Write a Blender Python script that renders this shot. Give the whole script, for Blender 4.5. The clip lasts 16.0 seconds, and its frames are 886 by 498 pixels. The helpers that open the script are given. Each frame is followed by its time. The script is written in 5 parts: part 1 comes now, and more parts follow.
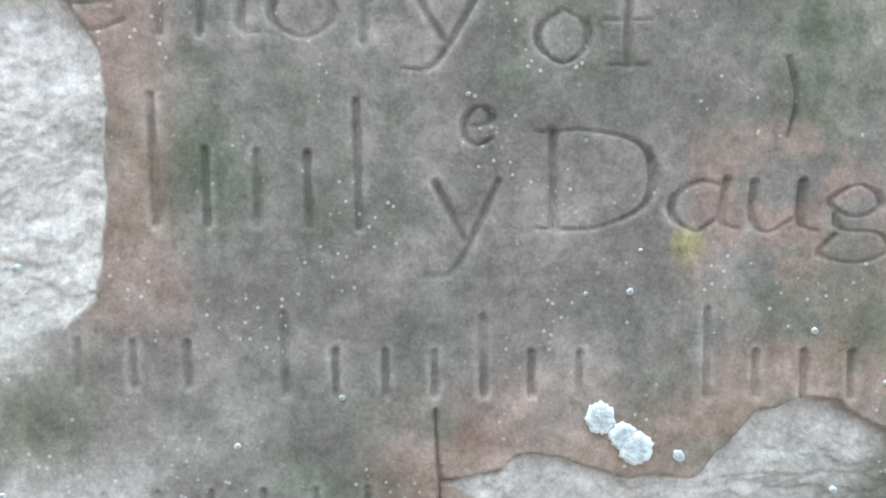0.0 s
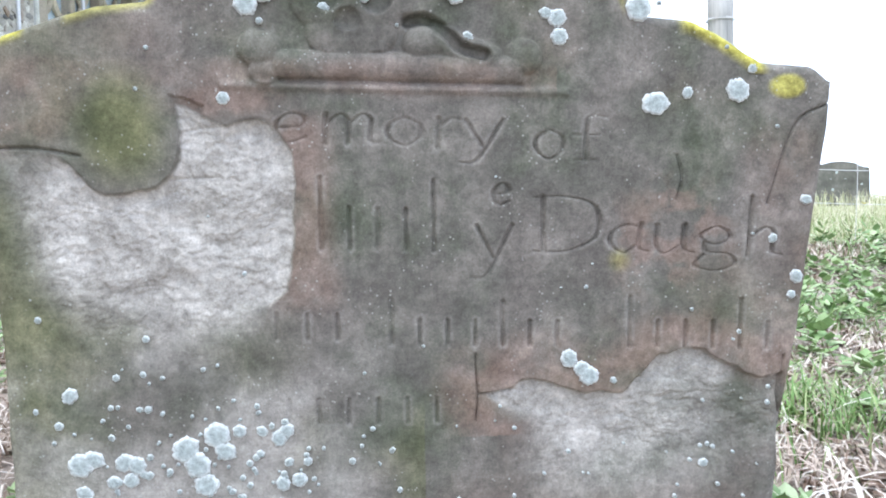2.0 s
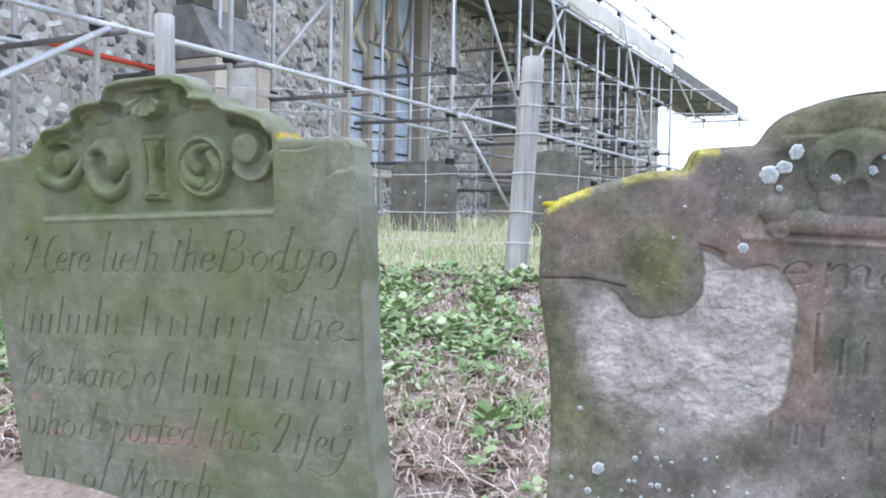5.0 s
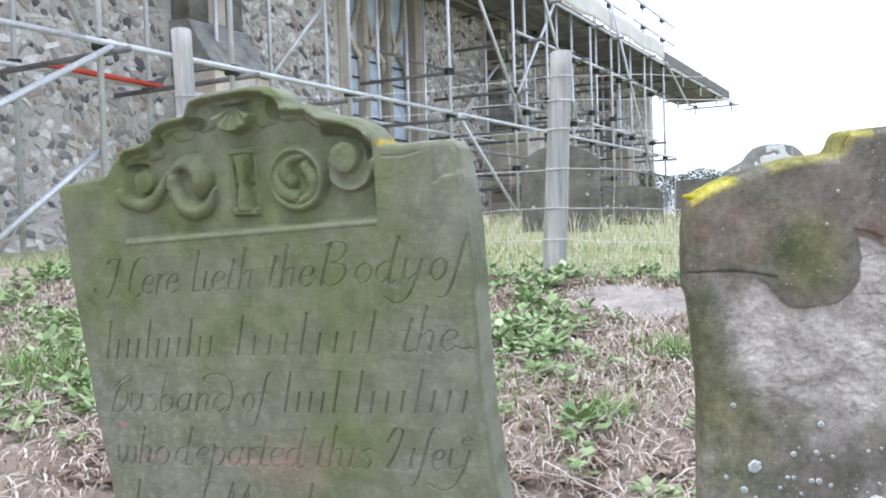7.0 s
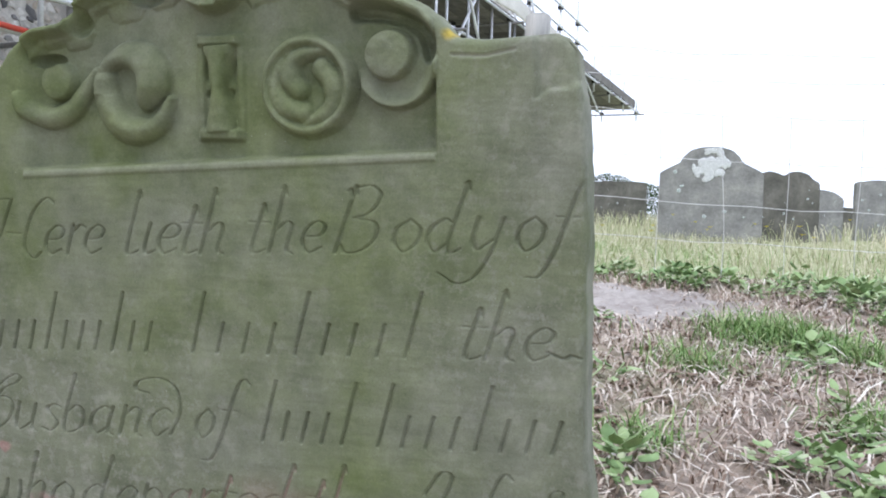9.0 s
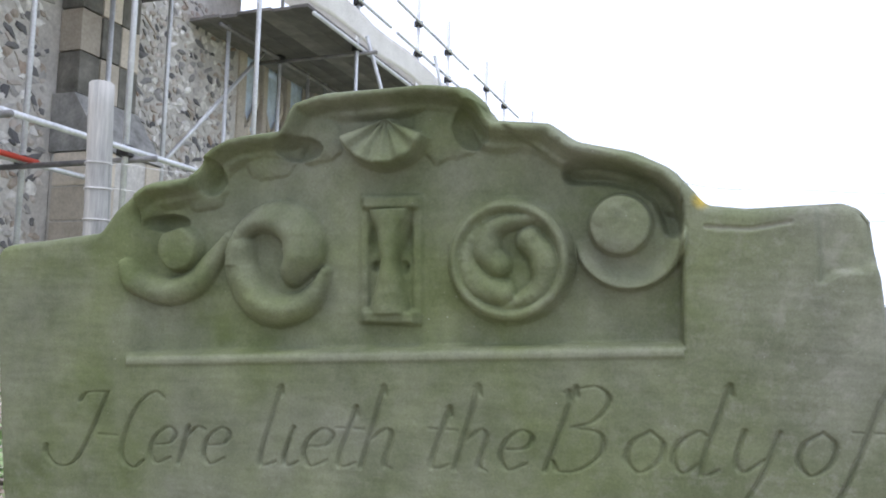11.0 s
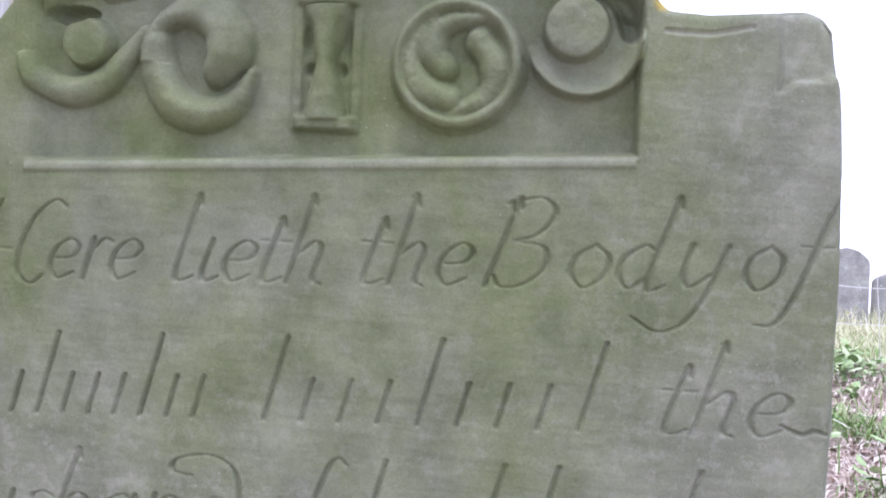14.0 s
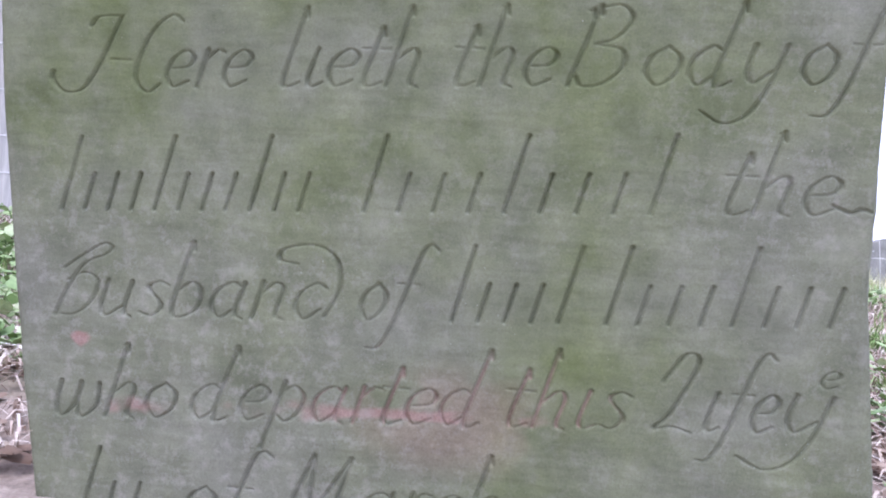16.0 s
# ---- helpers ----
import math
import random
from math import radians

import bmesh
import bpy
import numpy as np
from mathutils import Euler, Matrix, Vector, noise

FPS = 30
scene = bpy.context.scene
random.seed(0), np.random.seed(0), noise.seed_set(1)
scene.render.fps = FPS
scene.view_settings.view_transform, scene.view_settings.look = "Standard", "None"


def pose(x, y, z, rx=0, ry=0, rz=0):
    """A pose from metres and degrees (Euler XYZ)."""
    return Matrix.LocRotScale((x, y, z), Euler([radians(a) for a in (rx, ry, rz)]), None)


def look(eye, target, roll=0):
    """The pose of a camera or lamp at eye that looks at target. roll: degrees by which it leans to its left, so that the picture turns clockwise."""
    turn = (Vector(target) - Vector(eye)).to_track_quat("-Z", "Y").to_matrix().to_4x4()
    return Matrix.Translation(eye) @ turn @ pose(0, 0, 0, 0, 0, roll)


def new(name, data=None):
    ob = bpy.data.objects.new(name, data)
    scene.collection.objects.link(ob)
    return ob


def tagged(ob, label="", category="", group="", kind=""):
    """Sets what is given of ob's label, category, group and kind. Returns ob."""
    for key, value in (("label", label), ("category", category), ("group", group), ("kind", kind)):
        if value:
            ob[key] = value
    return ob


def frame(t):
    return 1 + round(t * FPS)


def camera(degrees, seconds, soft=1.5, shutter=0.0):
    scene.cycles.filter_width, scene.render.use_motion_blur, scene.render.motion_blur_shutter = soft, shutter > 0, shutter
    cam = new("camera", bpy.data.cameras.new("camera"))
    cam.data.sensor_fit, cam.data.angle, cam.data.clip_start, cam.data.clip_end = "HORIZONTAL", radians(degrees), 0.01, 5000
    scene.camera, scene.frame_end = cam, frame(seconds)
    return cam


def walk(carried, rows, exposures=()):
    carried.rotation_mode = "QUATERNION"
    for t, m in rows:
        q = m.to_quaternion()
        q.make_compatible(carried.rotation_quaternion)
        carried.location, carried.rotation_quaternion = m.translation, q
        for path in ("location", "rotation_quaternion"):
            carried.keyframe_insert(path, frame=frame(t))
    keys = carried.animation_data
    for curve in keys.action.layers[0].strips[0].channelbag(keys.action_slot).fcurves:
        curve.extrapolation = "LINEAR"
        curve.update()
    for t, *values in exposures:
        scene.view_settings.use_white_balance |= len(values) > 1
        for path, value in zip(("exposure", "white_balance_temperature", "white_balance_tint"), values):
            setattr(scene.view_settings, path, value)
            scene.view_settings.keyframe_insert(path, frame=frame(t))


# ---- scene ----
cam = camera(54.7, 16.0, soft=1.9)
# seconds, place in metres, then yaw to the left, pitch up and lean to the left in degrees
ROWS = [
    (0, 0.1072, 0.0730, 0.3524, 4.91, -0.52, -1.62),
    (0.5, 0.1087, -0.0132, 0.3501, 5.36, 0.09, -1.68),
    (1, 0.1030, -0.1094, 0.3683, 4.87, -0.84, -1.54),
    (1.5, 0.1006, -0.1944, 0.3831, 4.49, -1.43, -1.23),
    (2, 0.0935, -0.2780, 0.3963, 4.30, -2.44, -1.39),
    (2.5, 0.0702, -0.3631, 0.4273, 4.60, -3.71, -1.10),
    (3, 0.0755, -0.4468, 0.4335, 5.82, -3.37, -1.11),
    (3.5, 0.0742, -0.5028, 0.4429, 7.16, -2.96, -0.72),
    (4, 0.0018, -0.5005, 0.4778, 7.23, -2.24, 0.50),
    (4.5, -0.0813, -0.5142, 0.5129, 15.93, -1.66, 2.28),
    (4.8, -0.1154, -0.5281, 0.5224, 18.94, -2.18, 2.86),
    (5, -0.1331, -0.5361, 0.5227, 20.61, -1.75, 1.35),
    (5.2, -0.1531, -0.5422, 0.5205, 22.60, -1.66, 1.21),
    (7.3, -0.3259, -0.5612, 0.5286, 19.35, -1.83, -2.75),
    (7.5, -0.3442, -0.5517, 0.5326, 18.21, -2.05, -2.83),
    (8, -0.4031, -0.4601, 0.5209, 14.94, -1.77, -1.69),
    (8.5, -0.5036, -0.3090, 0.4637, 12.69, -2.61, -0.79),
    (9, -0.6205, -0.2182, 0.4748, 13.22, -2.05, 1.51),
    (9.5, -0.7139, -0.1722, 0.5309, 11.79, -0.85, 1.47),
    (9.7, -0.7419, -0.1583, 0.5448, 11.81, 1.37, 1.11),
    (11.8, -0.9131, -0.0796, 0.5159, 9.33, 6.17, 2.07),
    (12, -0.9234, -0.0748, 0.5030, 8.12, 5.18, 2.13),
    (12.5, -0.9585, -0.0728, 0.4879, 6.99, 3.74, 2.75),
    (13, -0.9751, -0.0695, 0.4762, 6.79, 3.52, 3.20),
    (13.5, -0.9391, -0.0467, 0.4625, 5.88, 3.31, 3.01),
    (14, -0.8940, -0.0515, 0.4345, 4.82, 2.68, 3.54),
    (14.5, -0.8944, -0.0791, 0.4127, 4.17, 2.79, 3.55),
    (15, -0.9183, -0.1171, 0.3833, 4.59, 2.70, 3.65),
    (15.5, -0.9444, -0.1344, 0.3362, 5.29, 2.43, 3.50),
    (16, -0.9567, -0.1234, 0.2851, 4.10, 1.23, 3.90),
]
# seconds, stops, kelvin, tint
EXPOSURES = [(0.0, 0.73, 6150, 4), (1.0, 0.60, 6150, 5), (2.0, 0.45, 6150, 8), (3.5, 0.34, 6000, 11), (5.0, 0.14, 6000, 15), (7.5, 0.10, 6350, 11), (9.5, -0.08, 6350, 11), (12.0, -0.05, 6350, 15),
             (12.5, 0.33, 6300, 17), (14.5, 0.43, 5950, 28), (16.0, 0.36, 5900, 27)]
walk(cam, [(t, pose(x, y, z, 90 + pitch, 0, yaw) @ pose(0, 0, 0, 0, 0, lean)) for t, x, y, z, yaw, pitch, lean in ROWS], EXPOSURES)

# ---- light: a bright overcast sky ----
world = bpy.data.worlds.new("overcast_sky")
scene.world = world
world.use_nodes = True
wn, wl = world.node_tree.nodes, world.node_tree.links
sky = wn.new("ShaderNodeTexSky")
sky.sky_type, sky.sun_disc = "NISHITA", False
sky.sun_elevation, sky.sun_rotation = radians(38), radians(150)
cloud = wn.new("ShaderNodeMixRGB")
cloud.inputs["Fac"].default_value = 0.88
cloud.inputs["Color2"].default_value = (9.0, 9.75, 11.7, 1)
wl.new(sky.outputs["Color"], cloud.inputs["Color1"])
wl.new(cloud.outputs["Color"], wn["Background"].inputs["Color"])
wn["Background"].inputs["Strength"].default_value = 0.162
sun = new("sun", bpy.data.lights.new("sun", "SUN"))
sun.data.energy, sun.data.angle, sun.data.color = 1.35, radians(22), (1.0, 0.97, 0.92)
sun.matrix_world = look((-0.9, -1.6, 4.2), (0, 0, 0))


# ---- materials ----
def material(name, rough=0.85, metal=0.0, spec=0.3):
    m = bpy.data.materials.new(name)
    m.use_nodes = True
    b = m.node_tree.nodes["Principled BSDF"]
    b.inputs["Roughness"].default_value, b.inputs["Metallic"].default_value = rough, metal
    b.inputs["Specular IOR Level"].default_value = spec
    return m, m.node_tree, b


def node(tree, kind, **props):
    n = tree.nodes.new(kind)
    for key, value in props.items():
        n.inputs[key.replace("_", " ")].default_value = value
    return n


def noise_at(tree, scale, detail=6, rough=0.6, stretch=(1, 1, 1), shift=0.0):
    """Noise in the object's own metres."""
    co, mp = tree.nodes.new("ShaderNodeTexCoord"), tree.nodes.new("ShaderNodeMapping")
    mp.inputs["Scale"].default_value, mp.inputs["Location"].default_value = stretch, (shift, shift * 1.7, shift * 0.6)
    tree.links.new(co.outputs["Object"], mp.inputs["Vector"])
    n = node(tree, "ShaderNodeTexNoise", Scale=scale, Detail=detail, Roughness=rough)
    tree.links.new(mp.outputs["Vector"], n.inputs["Vector"])
    return n.outputs["Fac"]


def ramp(tree, fac, stops):
    r = tree.nodes.new("ShaderNodeValToRGB")
    while len(r.color_ramp.elements) < len(stops):
        r.color_ramp.elements.new(0.5)
    for el, (at, col) in zip(r.color_ramp.elements, stops):
        el.position, el.color = at, (*col, 1) if len(col) == 3 else col
    tree.links.new(fac, r.inputs["Fac"])
    return r.outputs["Color"]


def grey(v):
    return (v, v, v)


def blend(tree, fac, a, b, how="MIX"):
    m = tree.nodes.new("ShaderNodeMixRGB")
    m.blend_type = how
    for socket, value in (("Fac", fac), ("Color1", a), ("Color2", b)):
        if isinstance(value, (int, float)):
            m.inputs[socket].default_value = value
        elif isinstance(value, tuple):
            m.inputs[socket].default_value = (*value, 1)
        else:
            tree.links.new(value, m.inputs[socket])
    return m.outputs["Color"]


def times(tree, a, b):
    m = tree.nodes.new("ShaderNodeMath")
    m.operation, m.use_clamp = "MULTIPLY", True
    for i, v in enumerate((a, b)):
        if isinstance(v, (int, float)):
            m.inputs[i].default_value = v
        else:
            tree.links.new(v, m.inputs[i])
    return m.outputs[0]


def attribute(tree, name):
    a = tree.nodes.new("ShaderNodeAttribute")
    a.attribute_name = name
    return a.outputs["Fac"]


def relief(tree, bsdf, heights, strength=0.5, distance=0.002):
    before = None
    for h, s, d in heights:
        b = node(tree, "ShaderNodeBump", Strength=s, Distance=d)
        tree.links.new(h, b.inputs["Height"])
        if before:
            tree.links.new(before, b.inputs["Normal"])
        before = b.outputs["Normal"]
    tree.links.new(before, bsdf.inputs["Normal"])


def plain(name, stops, scale=8.0, rough=0.8, metal=0.0, bump=0.3, depth=0.003, fine=60.0, stretch=(1, 1, 1), spec=0.3, vary=None):
    """A mottled surface: a colour ramp over coarse noise, fine grain, bump and, where pieces differ, a spread by piece."""
    m, t, b = material(name, rough, metal, spec)
    coarse, grain = noise_at(t, scale, stretch=stretch), noise_at(t, fine, 4, 0.7, stretch, 3.1)
    col = ramp(t, coarse, stops)
    col = blend(t, 0.55, col, ramp(t, grain, [(0.25, grey(0.55)), (0.75, grey(1.25))]), "MULTIPLY")
    if vary:
        if vary == "island":
            src = t.nodes.new("ShaderNodeNewGeometry").outputs["Random Per Island"]
        else:
            src = t.nodes.new("ShaderNodeObjectInfo").outputs["Random"]
        col = blend(t, 0.8, col, ramp(t, src, [(0.0, grey(0.6)), (1.0, grey(1.4))]), "MULTIPLY")
    t.links.new(col, b.inputs["Base Color"])
    relief(t, b, [(coarse, bump, depth), (grain, bump, depth * 0.4)])
    return m


def speckle(tree, col, scale, size, colour, strength=0.8, shift=0.0):
    """Small pale crust spots strewn over a stone."""
    co = tree.nodes.new("ShaderNodeTexCoord")
    v = node(tree, "ShaderNodeTexVoronoi", Scale=scale, Randomness=1.0)
    mp = tree.nodes.new("ShaderNodeMapping")
    mp.inputs["Location"].default_value = (shift, 0, shift)
    tree.links.new(co.outputs["Object"], mp.inputs["Vector"])
    tree.links.new(mp.outputs["Vector"], v.inputs["Vector"])
    spot = ramp(tree, v.outputs["Distance"], [(size * 0.6, grey(1)), (size, grey(0))])
    where = ramp(tree, noise_at(tree, scale * 0.13, 3, shift=5.0 + shift), [(0.5, grey(0)), (0.62, grey(1))])
    return blend(tree, times(tree, times(tree, spot, where), strength), col, colour)


def flaked_stone():
    """Red-brown sandstone under a dark crust; where the face has scaled off, pale fresh stone."""
    m, t, b = material("flaked_sandstone", 0.92, 0, 0.2)
    n1, n2, n3, n4 = noise_at(t, 7), noise_at(t, 26, shift=2), noise_at(t, 110, 5, 0.75, shift=4), noise_at(t, 4, 4, shift=9)
    crust = ramp(t, n1, [(0.30, (0.082, 0.096, 0.062)), (0.42, (0.122, 0.128, 0.098)), (0.50, (0.148, 0.142, 0.122)), (0.62, (0.176, 0.160, 0.142)), (0.76, (0.134, 0.132, 0.112))])
    crust = blend(t, ramp(t, n2, [(0.48, grey(0)), (0.7, grey(0.55))]), crust, (0.235, 0.215, 0.19))
    crust = blend(t, times(t, attribute(t, "red"), 0.55), crust, ramp(t, n2, [(0.3, (0.29, 0.185, 0.145)), (0.6, (0.31, 0.225, 0.185)), (0.8, (0.40, 0.30, 0.22))]))
    fresh = ramp(t, n2, [(0.25, (0.40, 0.375, 0.335)), (0.5, (0.455, 0.435, 0.40)), (0.75, (0.52, 0.50, 0.465))])
    col = blend(t, attribute(t, "flake"), crust, fresh)
    col = blend(t, attribute(t, "algae"), col, ramp(t, n2, [(0.3, (0.10, 0.115, 0.05)), (0.7, (0.20, 0.20, 0.095))]))
    col = blend(t, attribute(t, "moss"), col, ramp(t, n3, [(0.3, (0.34, 0.31, 0.05)), (0.7, (0.60, 0.56, 0.12))]))
    col = blend(t, 0.75, col, ramp(t, n2, [(0.3, grey(0.68)), (0.7, grey(1.28))]), "MULTIPLY")
    col = blend(t, 0.75, col, ramp(t, n3, [(0.3, grey(0.6)), (0.7, grey(1.4))]), "MULTIPLY")
    n5 = noise_at(t, 430, 4, 0.8, shift=6)
    col = blend(t, 0.5, col, ramp(t, n5, [(0.3, grey(0.62)), (0.5, grey(1.0)), (0.72, grey(1.45))]), "MULTIPLY")
    col = blend(t, times(t, attribute(t, "lip"), 0.5), col, ramp(t, n3, [(0.35, (0.24, 0.225, 0.20)), (0.65, (0.50, 0.48, 0.44))]))
    col = speckle(t, col, 170, 0.20, (0.48, 0.49, 0.45), 0.55)
    col = speckle(t, col, 75, 0.10, (0.50, 0.53, 0.50), 0.55, 3.0)
    t.links.new(col, b.inputs["Base Color"])
    chips = node(t, "ShaderNodeTexVoronoi", Scale=150.0)
    tc = t.nodes.new("ShaderNodeTexCoord")
    t.links.new(tc.outputs["Object"], chips.inputs["Vector"])
    relief(t, b, [(n2, 0.35, 0.003), (n3, 0.6, 0.0014), (n5, 0.6, 0.0007), (times(t, chips.outputs["Distance"], attribute(t, "flake")), 0.5, 0.002)])
    return m


def green_stone():
    """Fine grey sandstone under a film of green algae, with a few rubbed pink patches."""
    m, t, b = material("algae_green_sandstone", 0.9, 0, 0.22)
    n1, n2, n3 = noise_at(t, 6.0, 7), noise_at(t, 22, shift=2), noise_at(t, 140, 5, 0.75, shift=4)
    bed = noise_at(t, 14, 5, 0.65, (0.8, 1, 2.6), 7)
    grey_stone = ramp(t, n2, [(0.3, (0.190, 0.194, 0.160)), (0.7, (0.275, 0.278, 0.238))])
    algae = ramp(t, n2, [(0.3, (0.104, 0.134, 0.048)), (0.7, (0.170, 0.202, 0.088))])
    col = blend(t, ramp(t, n1, [(0.36, grey(0.42)), (0.60, grey(1.0))]), grey_stone, algae)
    col = blend(t, 0.22, col, ramp(t, n2, [(0.3, grey(0.75)), (0.7, grey(1.2))]), "MULTIPLY")
    col = blend(t, times(t, attribute(t, "bare"), 0.45), col, grey_stone)
    col = blend(t, attribute(t, "red"), col, ramp(t, n3, [(0.3, (0.30, 0.165, 0.14)), (0.7, (0.40, 0.27, 0.24))]))
    col = blend(t, attribute(t, "moss"), col, ramp(t, n3, [(0.3, (0.30, 0.22, 0.02)), (0.7, (0.62, 0.45, 0.04))]))
    col = blend(t, times(t, attribute(t, "pale"), 0.7), col, (0.50, 0.50, 0.42))
    col = blend(t, 0.12, col, ramp(t, bed, [(0.35, grey(0.76)), (0.65, grey(1.2))]), "MULTIPLY")
    col = blend(t, 0.3, col, ramp(t, n3, [(0.28, grey(0.68)), (0.72, grey(1.3))]), "MULTIPLY")
    n5 = noise_at(t, 480, 4, 0.8, shift=6)
    col = blend(t, 0.5, col, ramp(t, n5, [(0.3, grey(0.7)), (0.5, grey(1.0)), (0.72, grey(1.25))]), "MULTIPLY")
    col = blend(t, times(t, attribute(t, "bare"), ramp(t, noise_at(t, 60, 5, 0.75, shift=12), [(0.50, grey(0)), (0.66, grey(0.45))])), col, (0.38, 0.375, 0.33))
    col = speckle(t, col, 90, 0.06, (0.50, 0.51, 0.45), 0.5)
    col = speckle(t, col, 220, 0.10, (0.46, 0.46, 0.41), 0.35, 2.0)
    t.links.new(col, b.inputs["Base Color"])
    relief(t, b, [(bed, 0.2, 0.002), (n2, 0.22, 0.0015), (n3, 0.35, 0.0009), (n5, 0.4, 0.0005)])
    return m


M_A, M_B = flaked_stone(), green_stone()
def lichen_material():
    """Crusty lichen: grey-green in the middle, paler towards its growing edge."""
    m, t, b = material("pale_lichen", 0.95, 0, 0.2)
    co = t.nodes.new("ShaderNodeTexCoord")
    size = t.nodes.new("ShaderNodeVectorMath")
    size.operation = "LENGTH"
    t.links.new(co.outputs["Object"], size.inputs[0])
    col = ramp(t, size.outputs["Value"], [(0.05, (0.40, 0.46, 0.45)), (0.28, (0.50, 0.565, 0.555)), (0.40, (0.72, 0.765, 0.755))])
    grain = noise_at(t, 7, 5, 0.7)
    col = blend(t, 0.8, col, ramp(t, grain, [(0.32, grey(0.5)), (0.68, grey(1.3))]), "MULTIPLY")
    t.links.new(col, b.inputs["Base Color"])
    relief(t, b, [(grain, 0.7, 0.002)])
    return m


M_LICHEN = lichen_material()
M_WHITE_LICHEN = plain("white_crusty_lichen", [(0.3, (0.56, 0.58, 0.58)), (0.6, (0.80, 0.82, 0.82)), (0.8, (0.88, 0.89, 0.89))], 5, 0.95, bump=0.3, depth=0.004, fine=30)
M_MOSS = plain("yellow_moss", [(0.3, (0.38, 0.32, 0.02)), (0.7, (0.66, 0.58, 0.05))], 50, 0.95, bump=0.8, depth=0.003, fine=260)
M_POST = plain("weathered_round_timber", [(0.30, (0.20, 0.20, 0.19)), (0.42, (0.40, 0.40, 0.385)), (0.6, (0.54, 0.53, 0.50)), (0.8, (0.64, 0.61, 0.56))], 26, 0.9, bump=0.9, depth=0.006, fine=110, stretch=(1, 1, 0.07))
M_WIRE = plain("galvanised_wire", [(0.3, grey(0.62)), (0.7, grey(0.80))], 30, 0.55, 0.2, 0.1)
M_TUBE = plain("galvanised_scaffold_tube", [(0.3, (0.58, 0.60, 0.62)), (0.7, (0.78, 0.80, 0.82))], 4, 0.42, 0.4, 0.15, fine=40)
# darker grey tube, for the transoms and many of the rear and lower ledgers
M_TUBE_DARK = plain("dark_grey_scaffold_tube", [(0.3, (0.16, 0.16, 0.165)), (0.7, (0.34, 0.33, 0.32))], 4, 0.55, 0.4, 0.2, fine=40)
M_RED = plain("red_painted_tube", [(0.3, (0.55, 0.06, 0.035)), (0.7, (0.66, 0.10, 0.06))], 5, 0.5)
M_CLAMP = plain("dark_steel_coupler", [(0.3, grey(0.035)), (0.7, grey(0.09))], 20, 0.6, 0.5)
M_BOARD = plain("scaffold_board", [(0.3, (0.13, 0.125, 0.12)), (0.7, (0.25, 0.235, 0.22))], 3, 0.85, stretch=(1, 1, 1), vary="object")
M_SHEET = plain("white_roof_sheeting", [(0.3, (0.64, 0.62, 0.58)), (0.7, (0.80, 0.78, 0.74))], 2, 0.6)
M_MORTAR = plain("lime_mortar", [(0.3, (0.46, 0.44, 0.41)), (0.7, (0.66, 0.64, 0.60))], 5, 0.95, bump=0.6, depth=0.01, fine=30)
M_ASHLAR = plain("tan_dressed_stone", [(0.3, (0.48, 0.43, 0.35)), (0.7, (0.66, 0.60, 0.51))], 3, 0.9, bump=0.4, depth=0.006, fine=40, vary="object")
M_GLASS = plain("leaded_glass", [(0.3, (0.55, 0.68, 0.85)), (0.7, (0.75, 0.86, 0.97))], 3, 0.25, bump=0.3, depth=0.01, fine=14, spec=0.6)
M_LEAD = plain("lead_came", [(0.3, grey(0.05)), (0.7, grey(0.10))], 10, 0.6)
FLINTS = [(0.0, (0.10, 0.10, 0.105)), (0.16, (0.27, 0.265, 0.26)), (0.34, (0.52, 0.50, 0.47)), (0.50, (0.40, 0.34, 0.28)), (0.64, (0.64, 0.62, 0.58)), (0.86, (0.86, 0.85, 0.82)), (1.0, (0.33, 0.25, 0.19))]


def flint_material(name, by):
    m, t, b = material(name, 0.6, 0, 0.4)
    if by == "island":
        src = t.nodes.new("ShaderNodeNewGeometry").outputs["Random Per Island"]
    else:
        src = t.nodes.new("ShaderNodeObjectInfo").outputs["Random"]
    col = ramp(t, src, FLINTS)
    col = blend(t, 0.7, col, ramp(t, noise_at(t, 18, 5), [(0.3, grey(0.55)), (0.7, grey(1.3))]), "MULTIPLY")
    t.links.new(col, b.inputs["Base Color"])
    return m


M_FLINT, M_FLINT_ONE = flint_material("flint_rubble", "island"), flint_material("flint_nodule", "object")


def leaf_material(name, stops, rough=0.6):
    m, t, b = material(name, rough, 0, 0.3)
    col = ramp(t, t.nodes.new("ShaderNodeNewGeometry").outputs["Random Per Island"], stops)
    col = blend(t, 0.4, col, ramp(t, noise_at(t, 90, 3), [(0.3, grey(0.7)), (0.7, grey(1.2))]), "MULTIPLY")
    t.links.new(col, b.inputs["Base Color"])
    b.inputs["Subsurface Weight"].default_value = 0.0
    b.inputs["Transmission Weight"].default_value = 0.0
    return m


